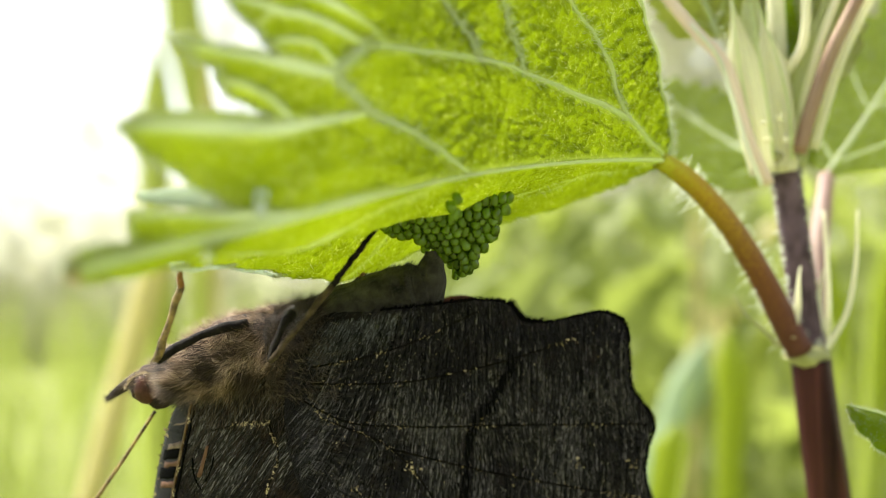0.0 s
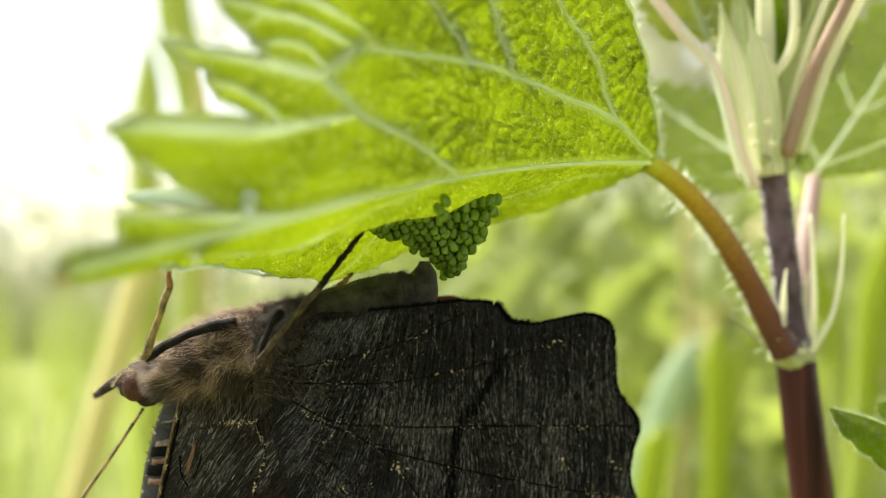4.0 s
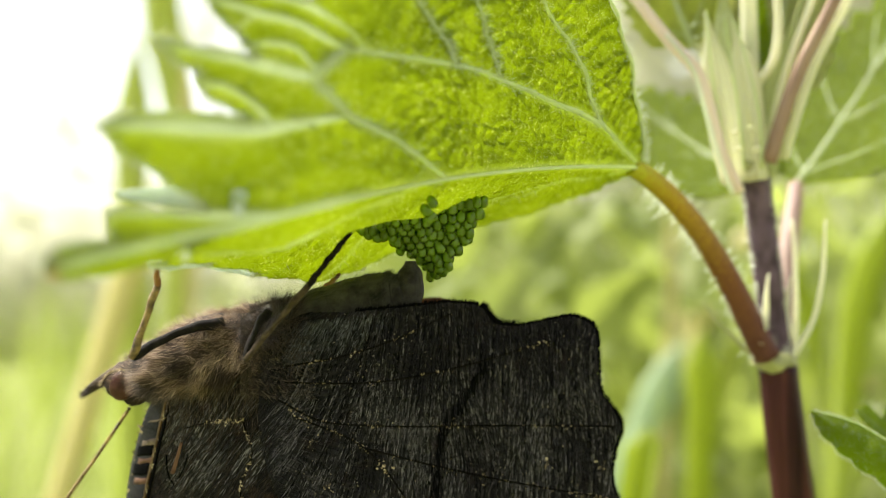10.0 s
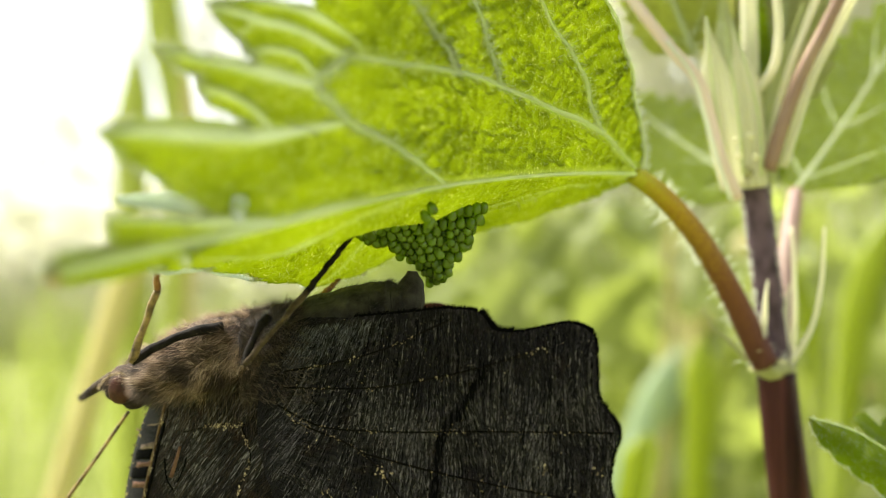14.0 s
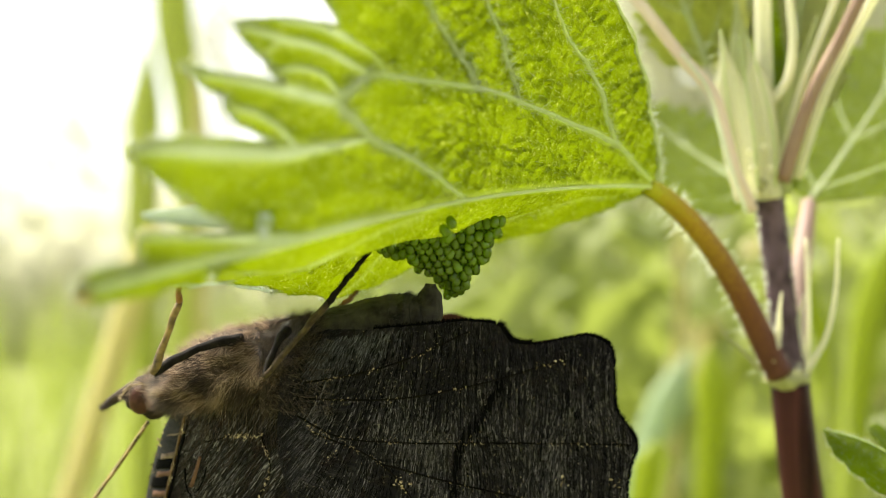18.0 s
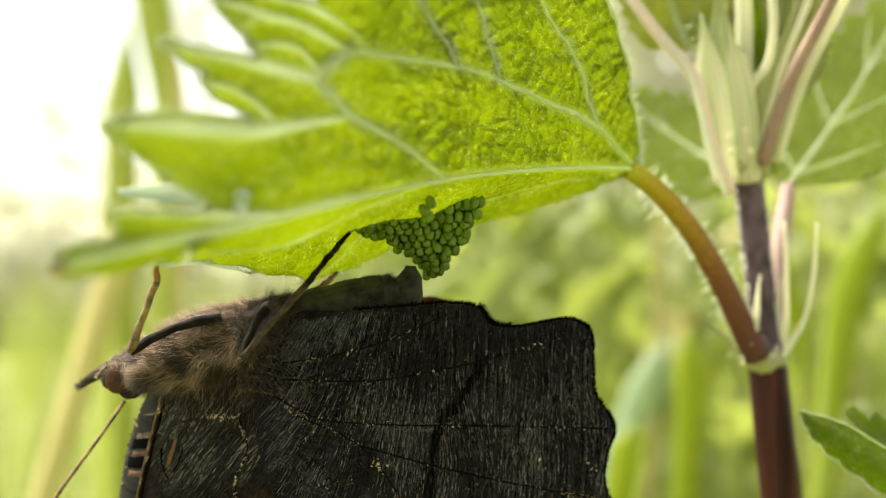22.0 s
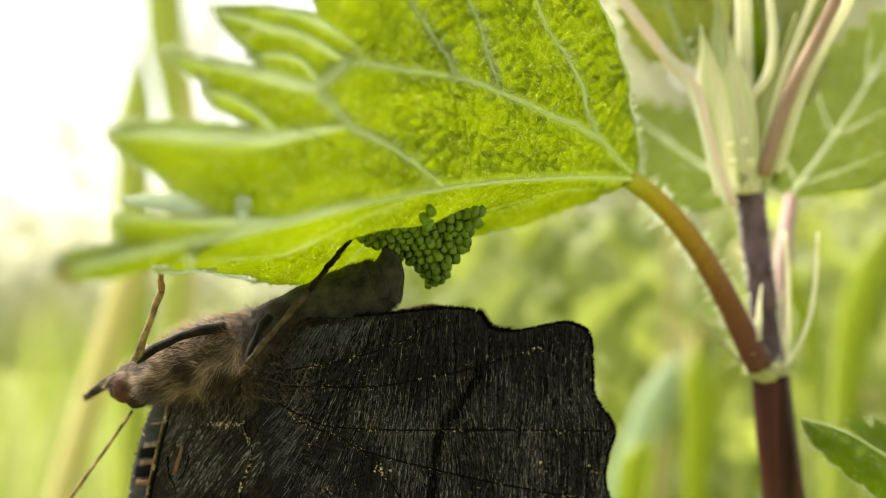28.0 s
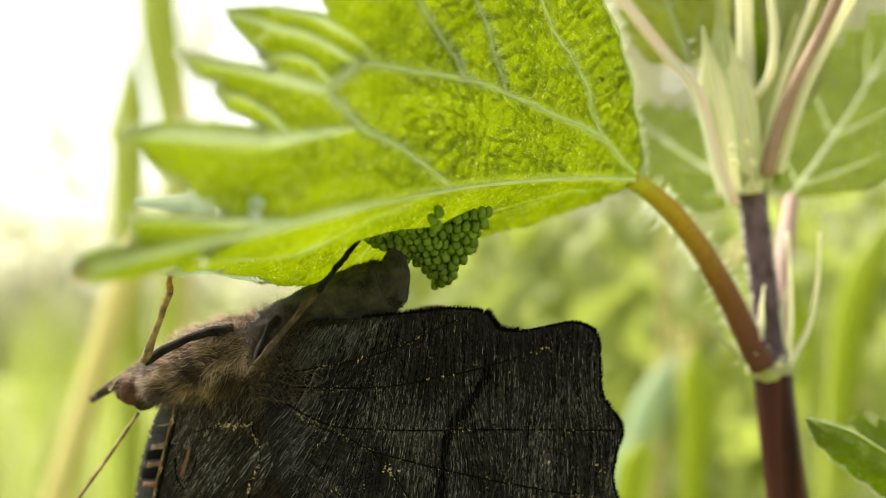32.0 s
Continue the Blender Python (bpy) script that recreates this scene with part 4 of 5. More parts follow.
stalk("stipule", [(28.12, 89, 7.34), (28.90, 88.5, 10.57), (30.13, 88, 14.69), (32.08, 87.5, 19.00), (34.06, 87, 23.03), (37.6, 86.5, 30)], 0.4, 0.45, STIPULE, nettle, "pale stipule along the leaf stalk", 20, 8)
stalk("stipule", [(26.86, 89.5, 8.56), (27.46, 89, 11.80), (28.43, 88.5, 15.48), (29.80, 88, 19.57), (31.02, 87.5, 23.16), (33.4, 87, 30)], 0.3, 0.35, STIPULE, nettle, "pale stipule along the leaf stalk", 20, 8)
stalk("leaf_stalk", [(24.0, 87.6, 4.6), (22.5, 87, 7.6), (21.5, 87, 11.3), (20.4, 87, 14.3), (18.3, 87.5, 16.9), (14.8, 88, 21.5), (9.5, 88.5, 28)], 0.5, 0.5, BLUSH_STALK, nettle, "pinkish stalk of an upper leaf", 30, 12)
stalk("stipule", [(23.4, 87.2, 4.4), (22.0, 86.6, 7.8), (20.95, 86.6, 11.4), (19.9, 86.6, 14.6), (17.9, 87.1, 17.4)], 0.2, 0.16, HAIR, nettle, "white downy edge of the pink stalk", 24, 8)
stalk("leaf_stalk", [(29.60, 94, -8.89), (30.85, 97, -4.05), (31.80, 99, 0.58), (32.87, 101, 3.79), (33.79, 103, 6.04)], 1.05, 0.7, PINK_STALK, nettle, "pinkish stalk of a leaf behind the stem", 20, 12)
for base, tip, face, width, material, fold in (
        ((33.79, 103, 6.04), (48.84, 108, 28.59), (-0.3, -0.5, 0.8), 9.5, YOUNG_LEAF, 0.1), ((38.82, 112, 11.30), (58.08, 120, 24.16), (0.2, -0.7, 0.7), 9, YOUNG_LEAF, 0.2),
        ((30.83, 104, 6.10), (18.77, 120, 18.45), (-0.2, -0.75, 0.6), 7, YOUNG_LEAF, 0.15), ((21.52, 93, 17.35), (14.6, 90, 31.5), (-0.5, -0.8, 0.3), 4.4, SOFT_LEAF, 0.25),
        ((27.19, 96, 13.75), (25.93, 97, 32.34), (0.2, -1, 0.2), 5.5, PALE_LEAF, 0.3), ((28.91, 95, 12.60), (32.08, 97, 32.34), (-0.2, -1, 0.2), 5, PALE_LEAF, 0.3),
        ((26.35, 90.5, 15.11), (26.64, 91, 23.13), (0.1, -1, 0.1), 1.6, UPPER_LEAF, 0.3)):
    leaf_on(nettle, base, tip, face, width, material, fold, 1.0)

for spot in ((23.57, 86.8, 9.40), (23.76, 86.8, 8.03), (24.71, 86.6, 9.75), (25.17, 86.6, 8.01)):
    part("gland", ball(spot, (0.36, 0.25, 0.24), segments=8, rings=6), STIPULE, nettle, "tiny pale bead")
for path in ([(23.17, 87, 6.48), (22.08, 86.7, 11.04), (21.46, 86.8, 15.18), (21.24, 87.4, 19.44)], [(24.27, 87, 6.48), (23.73, 86.7, 11.04), (23.11, 86.8, 15.18), (22.72, 87.4, 18.98)], [(25.80, 87.2, 6.50), (25.53, 86.9, 10.38), (24.70, 86.9, 14.28), (23.27, 87.4, 19.07)]):
    stalk("stipule_rib", path, 0.13, 0.07, VEIN, nettle, "pale rib of a stipule", 14, 6)

# stinging hairs on petiole and stem
bm = bmesh.new()
for line, r, count, size in (([(14.50, 80.5, 6.00), (19.04, 83.6, 2.34), (22.08, 86, -1.32), (24.55, 88, -5.07), (26.71, 89, -8.98)], 1.0, 480, 0.85), ([(25.82, 89.5, 6.19), (26.72, 89.5, -0.43), (27.43, 89.5, -5.63)], 1.3, 420, 0.3), ([(23.99, 88, 6.56), (22.19, 87.5, 14.84), (21.27, 87.5, 18.77)], 1.2, 120, 0.4), ([(26.38, 89, -9.36), (28.73, 89, -9.83)], 1.4, 120, 0.6)):
    pts = curve(line, 60)
    for k in range(count):
        i = rng.randrange(60)
        p = pts[i].lerp(pts[i + 1], rng.random())
        d = (pts[i + 1] - pts[i]).normalized()
        out = d.cross(Vector((rng.gauss(0, 1), rng.gauss(0, 1), rng.gauss(0, 1)))).normalized()
        if out.y < -0.35 or (size == 0.6 and out.z < -0.1):
            continue
        long = size * (2.2 if rng.random() < 0.06 else 0.5 + 0.6 * rng.random())
        hair(bm, p + out * r * 0.8, p + out * (r * 0.9 + long) + d * rng.gauss(0, 0.15), 0.045)
part("hairs", bm, HAIR, nettle, "glassy stinging hairs", "stuff")

# the lower shoot whose leaf reaches in beside the stem
shoot = thing("nettle_shoot", (75, 95, -450), "young nettle shoot with fresh green leaves", "nettle")
stalk("stem", [(75, 95, -450), (72, 95, -150), (66, 92, -40), (64.34, 86, -20.86)], 1.6, 1.2, STEM, shoot, "", 30, 12)
UPPER_EDGE = [(26.5, 77.5, -11.75), (28.3, 77.6, -12.2), (29.9, 77.8, -12.75), (32.3, 78, -14.1), (37.7, 79, -17.2), (44, 81, -20.5)]
LOWER_EDGE = [(26.5, 77.5, -11.85), (27.5, 77.2, -13.5), (29.5, 77.0, -15.3), (32.3, 77.0, -17.3), (37.7, 78, -21.2), (44, 81, -22.5)]
sheet, sheet_uv = [], []
for i, (a, b) in enumerate(zip(curve(UPPER_EDGE, 120), curve(LOWER_EDGE, 120))):
    tooth_out = 0.28 * abs(math.sin(i * 0.21)) * smooth(0, 12, i)
    b = b + Vector((-0.5, 0, -0.7)) * tooth_out
    row = []
    for k in range(31):
        t = k / 30
        p = a.lerp(b, t)
        p.y -= 0.9 * math.sin(math.pi * t) + 0.22 * noise.noise(p * 0.9) - 0.12 * abs(math.sin(i * 0.19 + 5 * t))
        row.append(p)
    sheet.append(row)
    sheet_uv.append([(i * 0.18, k * 0.16) for k in range(31)])
side_leaf = part("leaf", grid(sheet, sheet_uv), UPPER_LEAF, shoot, "fresh green leaf with a downy toothed rim", thick=0.15)
part("leaf_rim", tube(curve([Vector(p) + Vector((0, -0.15, 0.05)) for p in UPPER_EDGE], 40), (0.05, 0.08), 7), VEIN, side_leaf, "pale rolled rim")
bm = bmesh.new()
for k in range(900):
    i = rng.randrange(2, 100)
    j = rng.choice((0, 30, 30, rng.randrange(31)))
    p = sheet[i][j]
    d = Vector((rng.gauss(-0.2, 0.4), rng.gauss(-0.4, 0.3), rng.gauss(0.7 if j < 15 else -0.7, 0.4))).normalized()
    hair(bm, p, p + d * rng.uniform(0.15, 0.5), 0.014)
part("hairs", bm, HAIR, side_leaf, "fine white hairs on the rim", "stuff")
stalk("leaf_stalk", [(44, 81, -21.5), (52, 86, -22), (64.3, 86.5, -24)], 0.6, 0.7, NODE, shoot, "green stalk of the side leaf", 16, 10)
leaf_on(shoot, (44.45, 88, -19.95), (31.75, 83, -12.59), (-0.1, -0.6, 0.7), 3.4, UPPER_LEAF, 0.3, 0.5, 5, cut=0.02, rib=0.15)

# ---- the eggs: a hanging heap of ribbed green eggs under the folded half ----
def egg_mesh():
    bm = bmesh.new()
    made = bmesh.ops.create_uvsphere(bm, u_segments=16, v_segments=8, radius=1.0)["verts"]
    for v in made:
        a = math.atan2(v.co.y, v.co.x)
        k = (1 + 0.1 * math.cos(8 * a)) * (1 - 0.12 * v.co.z)
        v.co = Vector((v.co.x * 0.28 * k, v.co.y * 0.28 * k, math.copysign(abs(v.co.z) ** 0.75, v.co.z) * 0.42 * (1 if v.co.z > 0 else 0.94))) * 0.001
    me = bpy.data.meshes.new("egg")
    bm.to_mesh(me)
    bm.free()
    me.polygons.foreach_set("use_smooth", [True] * len(me.polygons))
    me.materials.append(EGG)
    return me


def egg_cluster():
    heap = thing("egg_cluster", (-1.01, 66, 2.65), "heap of small green ribbed eggs under the leaf", "eggs")
    me = egg_mesh()
    spots = []
    for layer in range(9):
        z = 2.5 - 0.53 * layer
        x0 = between([(0, -4.9), (1, -4.5), (2, -4.0), (3, -3.0), (4, -2.4), (5, -1.9), (6, -1.35), (7, -0.95), (8, -0.7)], layer)
        x1 = between([(0, 2.45), (1, 2.3), (2, 2.05), (3, 1.8), (4, 1.5), (5, 1.15), (6, 0.75), (7, 0.35), (8, 0.05)], layer)
        for row in range(3):
            n = max(1, int((x1 - x0) / 0.55))
            for k in range(n + 1):
                x = x0 + 0.55 * k + 0.28 * ((row + layer) % 2) - 0.3 + rng.gauss(0, 0.06)
                edge = abs((x - (x0 + x1) / 2) / max(0.1, (x1 - x0) / 2))
                y = 65.0 + 0.2 * layer + row * 0.58 + 0.7 * edge * edge + rng.gauss(0, 0.1)
                spots.append((x, y, z + 0.12 + 0.19 * (x - 2.0) * (1 - layer / 8) + rng.gauss(0, 0.09) + 0.1 * (k % 2)))
    for x, y, z in [(-0.82, 62.6, 2.66), (-1.2, 62.9, 2.2), (-0.95, 63.4, 1.8)] + [(x * 1.03, y * 1.03, z * 1.03) for x, y, z in spots[:297]]:
        egg = new("egg", me)
        egg.parent = heap
        egg.matrix_parent_inverse = heap.matrix_basis.inverted()
        egg.matrix_basis = Matrix.Translation(mm(x, y, z)) @ Euler((rng.gauss(0, 0.25), rng.gauss(0, 0.25), rng.random() * 6.28)).to_matrix().to_4x4()
    return heap


egg_cluster()

# ---- the butterfly, hanging under the leaf with closed wings ----
butterfly = thing("butterfly", (-12.3, 67, -6.9), "dark sooty butterfly with closed ragged wings laying eggs", "butterfly")


def wing_sheet(outline, depth, step=0.45, rag=0.09):
    """A wing: its edge follows the outline, frayed; depth(x, z) sets it in the room."""
    from mathutils import geometry
    edge = []
    for i, p in enumerate(curve([(x, z, 0) for x, z in outline + outline[:1]], 420)[:-1]):
        edge.append(Vector((p.x + rag * noise.noise(Vector((i * 0.9, 0, 0))), p.y + rag * noise.noise(Vector((0, i * 0.9, 4))))))
    n = len(edge)
    xs, zs = [p.x for p in edge], [p.y for p in edge]

    def inside(x, z):
        hit = False
        for i in range(n):
            a, b = edge[i], edge[i - 1]
            if (a.y > z) != (b.y > z) and x < (b.x - a.x) * (z - a.y) / (b.y - a.y) + a.x:
                hit = not hit
        return hit
    points = list(edge)
    x = min(xs)
    while x < max(xs):
        z = min(zs)
        while z < max(zs):
            q = (x + rng.uniform(-0.1, 0.1), z + rng.uniform(-0.1, 0.1))
            if inside(*q):
                points.append(Vector(q))
            z += step
        x += step
    verts, _, faces, *_ = geometry.delaunay_2d_cdt(points, [(i, (i + 1) % n) for i in range(n)], [list(range(n))], 1, 1e-4)
    bm = bmesh.new()
    layer = bm.loops.layers.uv.verify()
    made = [bm.verts.new(mm(v.x, depth(v.x, v.y), v.y)) for v in verts]
    for f in faces:
        face = bm.faces.new([made[i] for i in f])
        for loop, i in zip(face.loops, f):
            loop[layer].uv = (verts[i].x, verts[i].y)
    bmesh.ops.recalc_face_normals(bm, faces=bm.faces)
    return bm


def hind_depth(x, z):
    return 65.0 - 0.13 * x + 0.036 * max(0.0, -8.0 - x) ** 2 + 0.12 * noise.noise(Vector((x * 0.35, z * 0.35, 0))) + 0.25 * smooth(-6, -4.5, z)


def fore_depth(x, z):
    return hind_depth(x, z) + 0.7


HINDWING = [(-11.6, -7.2), (-10.6, -5.4), (-9.6, -4.45), (-5.6, -3.95), (-2.2, -3.6), (0.5, -3.35), (2.2, -3.65), (2.9, -4.55), (4.0, -4.72), (6.1, -4.35), (7.8, -4.15), (8.75, -4.65), (9.05, -6.8),
            (9.2, -8.5), (9.95, -9.6), (10.35, -10.4), (10.0, -12.0), (9.8, -13.4), (10.2, -15.2), (9.4, -17.4), (8.6, -19.4), (6.8, -21.8), (4.2, -23.6), (0.6, -24.6), (-3.4, -24), (-7.2, -21), (-10, -16.5), (-11.6, -12)]
FOREWING = [(-13, -7), (-16.5, -9.0), (-19.2, -10.0), (-20.6, -11.3), (-21.45, -13.2), (-22.1, -15.1), (-22.6, -17.1), (-23, -20), (-23.1, -26), (-20.5, -32), (-17.5, -35.5), (-14.5, -34), (-11, -31.5), (-7, -31), (-3, -29.5), (0, -26), (0, -20), (-4, -10)]
hind = part("hindwing", wing_sheet(HINDWING, hind_depth), WING, butterfly, "sooty black underside with a ragged edge", thick=0.07)
fore = part("forewing", wing_sheet(FOREWING, fore_depth), WING_FORE, butterfly, "brown-black underside with a speckled leading edge", thick=0.07)
part("hindwing", wing_sheet([(x - 0.6, z + (-0.35 if -2.5 < x < 0.8 and z > -4 else -1.3)) for x, z in HINDWING], lambda x, z: 78.0 - 0.1 * x), RUSSET, butterfly, "far wing, russet on its upper side", thick=0.07)
part("forewing", wing_sheet([(x + 0.5, z) for x, z in FOREWING], lambda x, z: fore_depth(x, z) + 1.6), WING_FORE, butterfly, "far wing behind the near one", thick=0.07)


def wing_line(points, depth, r0, r1, name, material, parent, lift=0.05, n=40, label="", flat=1.0, rag=0.0):
    pts = [Vector((p.x + 0.3 * rag * noise.noise(Vector((p.y * 2.1, 0, 0))), depth(p.x, p.y) - lift, p.y)) for p in curve([(x, z, 0) for x, z in points], n)]
    return part(name, tube(pts, lambda s: (r0 + (r1 - r0) * s) * (0.75 + rag * noise.noise(Vector((s * 17, 0, 0)))), 6, flat), material, parent, label)


HIND_VEINS = [[(-10, -7.4), (-6, -6.6), (-2.6, -5.4), (0.3, -4)], [(-10.4, -9.5), (-8, -10.6), (-4, -10.9), (2, -10.75), (10.1, -10.6)], [(-10, -8.4), (-4, -8.2), (2, -6.9), (6, -5.6)],
              [(-5, -12.3), (1, -13.6), (6, -14.4), (9.8, -14.9)], [(-9.5, -10.4), (-5, -12.3), (-2, -16), (0, -20)], [(-13, -11), (-12.3, -13), (-13.1, -15.6), (-12, -18)], [(-17.2, -12), (-14.6, -11.2), (-12.7, -11)]]
for line in HIND_VEINS[:5]:
    wing_line(line, hind_depth, 0.09, 0.06, "wing_vein", VEIN_DARK, hind)
for line in HIND_VEINS[5:]:
    wing_line(line, fore_depth, 0.07, 0.06, "wing_vein", VEIN_DARK, fore)
bm = bmesh.new()
for p in curve([(2.4, -6.9, 0), (1.9, -8.2, 0), (1.2, -9.4, 0), (0.4, -10.4, 0), (-0.4, -12, 0), (-0.5, -14, 0), (-0.6, -16, 0), (-1.6, -19, 0)], 70):
    x, z, h = p.x + rng.gauss(0, 0.2), p.y, rng.uniform(0.25, 0.7)
    tube([(x + rng.gauss(0, 0.05), hind_depth(x, z + a) - 0.02, z + a) for a in (-h, -h / 2, 0, h / 2, h)], lambda s: 0.13 * math.sin(math.pi * (0.08 + 0.84 * s)), 6, 0.2, bm)
part("wing_band", bm, BLACK, hind, "velvet black wavy band", "stuff")
EDGE = [(-19.8, -10.0), (-20.6, -11.3), (-21.45, -13.2), (-22.1, -15.1), (-22.6, -17.1), (-23, -20), (-23.1, -26)]
INNER = [(-18.7, -9.9), (-19.0, -10.9), (-19.5, -12.6), (-20.1, -14.6), (-20.7, -16.8), (-21.2, -20), (-21.4, -26)]
strip = []
for a, b in zip(curve([(x, z, 0) for x, z in EDGE], 60), curve([(x, z, 0) for x, z in INNER], 60)):
    strip.append([Vector((q.x, fore_depth(q.x, q.y) - 0.12 - 0.18 * math.sin(math.pi * k / 6), q.y)) for k, q in [(k, a.lerp(b, k / 6)) for k in range(7)]])
part("costa", grid(strip), COSTA, fore, "slate-dark leading edge with brown bars", thick=0.06)
for first, last, mat, label in ((14, 15, BAR, "thin pale bar across the leading edge"), (22, 24, BAR, "pale tan bar across the leading edge"), (24, 28, BLACK, "navy black bar across the leading edge"), (29, 31, BLOTCH, "brown bar across the leading edge"), (31, 35, BLACK, "navy black bar across the leading edge"), (36, 38, BLOTCH, "brown bar across the leading edge")):
    part("costal_bar", grid([[p + Vector((0, -0.045, 0.12 * noise.noise(p * 3))) for p in row[1 if mat == BLACK else 2:]] for row in strip[first:last + 1]]), mat, fore, label, thick=0.02)
wing_line(INNER, fore_depth, 0.13, 0.12, "rolled_vein", ROLL, fore, 0.2, label="brown rolled vein behind the leading edge")
wing_line([(x + 0.33, z) for x, z in INNER], fore_depth, 0.12, 0.12, "wing_vein", BLACK, fore, 0.08)
for line in ([(-18.8, -14.0), (-18.6, -15.4), (-18.1, -16.0)], [(-17.7, -15.4), (-17.2, -14.4), (-17.0, -13.6)]):
    wing_line(line, fore_depth if line[0][0] < -12 else hind_depth, 0.16, 0.12, "wing_mark", BLACK, fore if line[0][0] < -12 else hind, 0.03, 20, "velvet black mark", 0.15)
wing_line([(-18.2, -15.2), (-17.8, -14.0), (-17.5, -13.0)], fore_depth, 0.34, 0.2, "wing_mark", BLOTCH, fore, 0.05, 20, "dull brown mark", 0.2)


def scale_specks(spots, depth, size):
    """Loose pale scales: tiny tilted flakes in twos and threes."""
    bm = bmesh.new()
    for x, z, s in spots:
        for k in range(rng.choice((1, 1, 2, 3))):
            a, w = rng.uniform(0, 6.28), size * s * rng.uniform(0.35, 1.0)
            x1, z1 = x + rng.gauss(0, size * s * 0.7), z + rng.gauss(0, size * s * 0.5)
            y = depth(x1, z1) - 0.11
            bm.faces.new([bm.verts.new(mm(x1 + math.cos(a + b) * w * c, y + rng.gauss(0, 0.015), z1 + math.sin(a + b) * w * c)) for b, c in ((0, 1.3), (1.4, 0.7), (3.1, 1.0), (4.6, 0.6))])
    return bm


def wing_lean(x, z):
    """How far the rows of scales lean over, as a sideways step for each step up."""
    return 0.75 * clamp01(-0.12 * (x + 2.0)) + 0.28 * noise.noise(Vector((x * 0.3, z * 0.3, 8.0)))


def inside_outline(outline, x, z):
    hit = False
    for (ax, az), (bx, bz) in zip(outline, outline[1:] + outline[:1]):
        if (az > z) != (bz > z) and x < (bx - ax) * (z - az) / (bz - az) + ax:
            hit = not hit
    return hit


def scale_rows(outline, depth, box, streams, weight, width, clear=lambda x, z: True):
    """Rows of overlapping scales that stand a little proud: short strips strung along the wing's grain."""
    verts, faces = [], []
    for k in range(streams):
        x, z = rng.uniform(box[0], box[1]), rng.uniform(box[2], box[3])
        if rng.random() > weight(x, z):
            continue
        for i in range(rng.randrange(2, 8)):
            long, w = rng.uniform(0.15, 0.6), width * rng.uniform(0.45, 1.2)
            row = []
            for c in (0, 0.5, 1):
                px, pz = x + wing_lean(x, z) * long * c + 0.02 * rng.gauss(0, 1), z + long * c
                row.append((px, pz, w * (0.5 if c == 0 else 1.0 if c == 0.5 else 0.25)))
            if inside_outline(outline, x, z) and inside_outline(outline, row[2][0], row[2][1] + 0.15) and clear(x, z):
                first = len(verts)
                for px, pz, w in row:
                    y = depth(px, pz) - 0.045
                    verts += [mm(px - w, y, pz), mm(px + w, y - rng.uniform(0, 0.03), pz)]
                faces += [(first, first + 1, first + 3, first + 2), (first + 2, first + 3, first + 5, first + 4)]
            step = long * rng.uniform(0.9, 1.6)
            x, z = x + wing_lean(x, z) * step, z + step
    me = bpy.data.meshes.new("scale_rows")
    me.from_pydata(verts, [], faces)
    bm = bmesh.new()
    bm.from_mesh(me)
    bpy.data.meshes.remove(me)
    return bm


def row_weight(x, z):
    cloud = 0.42 + 1.3 * noise.noise(Vector((x * 0.3, z * 0.3, 21.0)))
    upper = 0.22 + 0.78 * smooth(7.5, 11, -z)
    return clamp01(cloud) * upper * (0.25 if -9.6 < z < -7.6 and x < 1 else 1.0)


def off_band(x, z):
    return abs(x - between([(-19, -1.6), (-16, -0.6), (-12, -0.4), (-10.4, 0.4), (-8.2, 1.9), (-6.9, 2.4), (-6.5, 30)], z)) > 0.4


part("scale_coat", scale_rows(HINDWING, hind_depth, (-11.5, 10.2, -16.5, -4), 6500, row_weight, 0.018, off_band), SCALES, hind, "grey-brown rows of scales", "stuff")
# Black strips laid on the wing as the shade of crevices between scales.
part("scale_coat", scale_rows(HINDWING, hind_depth, (-11, 10.2, -16.5, -4), 1100, lambda x, z: 0.7, 0.035), BLACK, hind, "black dashes painted for shade between the scales", "stuff")
part("scale_coat", scale_rows(HINDWING, hind_depth, (-10.2, -1.2, -8, -4.2), 1800, lambda x, z: 0.8 * (1 - smooth(-8, -1.5, x)) * smooth(-0.6, 0.4, z + 7.6 - 0.36 * (x + 9.5)), 0.018), SHEEN, hind, "scales by the body with a painted blue-grey sheen", "stuff")
part("scale_coat", scale_rows(FOREWING, fore_depth, (-20.5, -11.3, -17, -9), 1500, lambda x, z: clamp01(0.22 + noise.noise(Vector((x * 0.4, z * 0.4, 5.0)))), 0.034), SCALES, fore, "brown rows of scales", "stuff")


edge_spots = [(p.x + 0.03, p.y, rng.uniform(1.1, 1.6)) for p in curve([(x, z, 0) for x, z in EDGE[1:5]], 10)] + [(p.x + 0.12, p.y, rng.uniform(0.5, 1.1)) for p in curve([(x, z, 0) for x, z in INNER[1:5]], 60) if noise.noise(Vector((0, p.y * 1.1, 0))) > 0.05]
part("pale_specks", scale_specks(edge_spots, lambda x, z: fore_depth(x, z) - 0.3, 0.11), FLAKES, fore, "row of pale specks along the leading edge", "stuff")
def along_veins(lines, share):
    """Clumps of pale scales strung along the veins."""
    out = []
    for k, line in enumerate(lines):
        for p in curve([(x, z, 0) for x, z in line], 150):
            if noise.noise(Vector((p.x * 0.8, p.y * 0.8, k * 3.0))) + 0.25 * rng.gauss(0, 1) > share:
                out.append((p.x + rng.gauss(0, 0.05), p.y + rng.gauss(0, 0.09), rng.uniform(0.5, 1.5)))
    return out


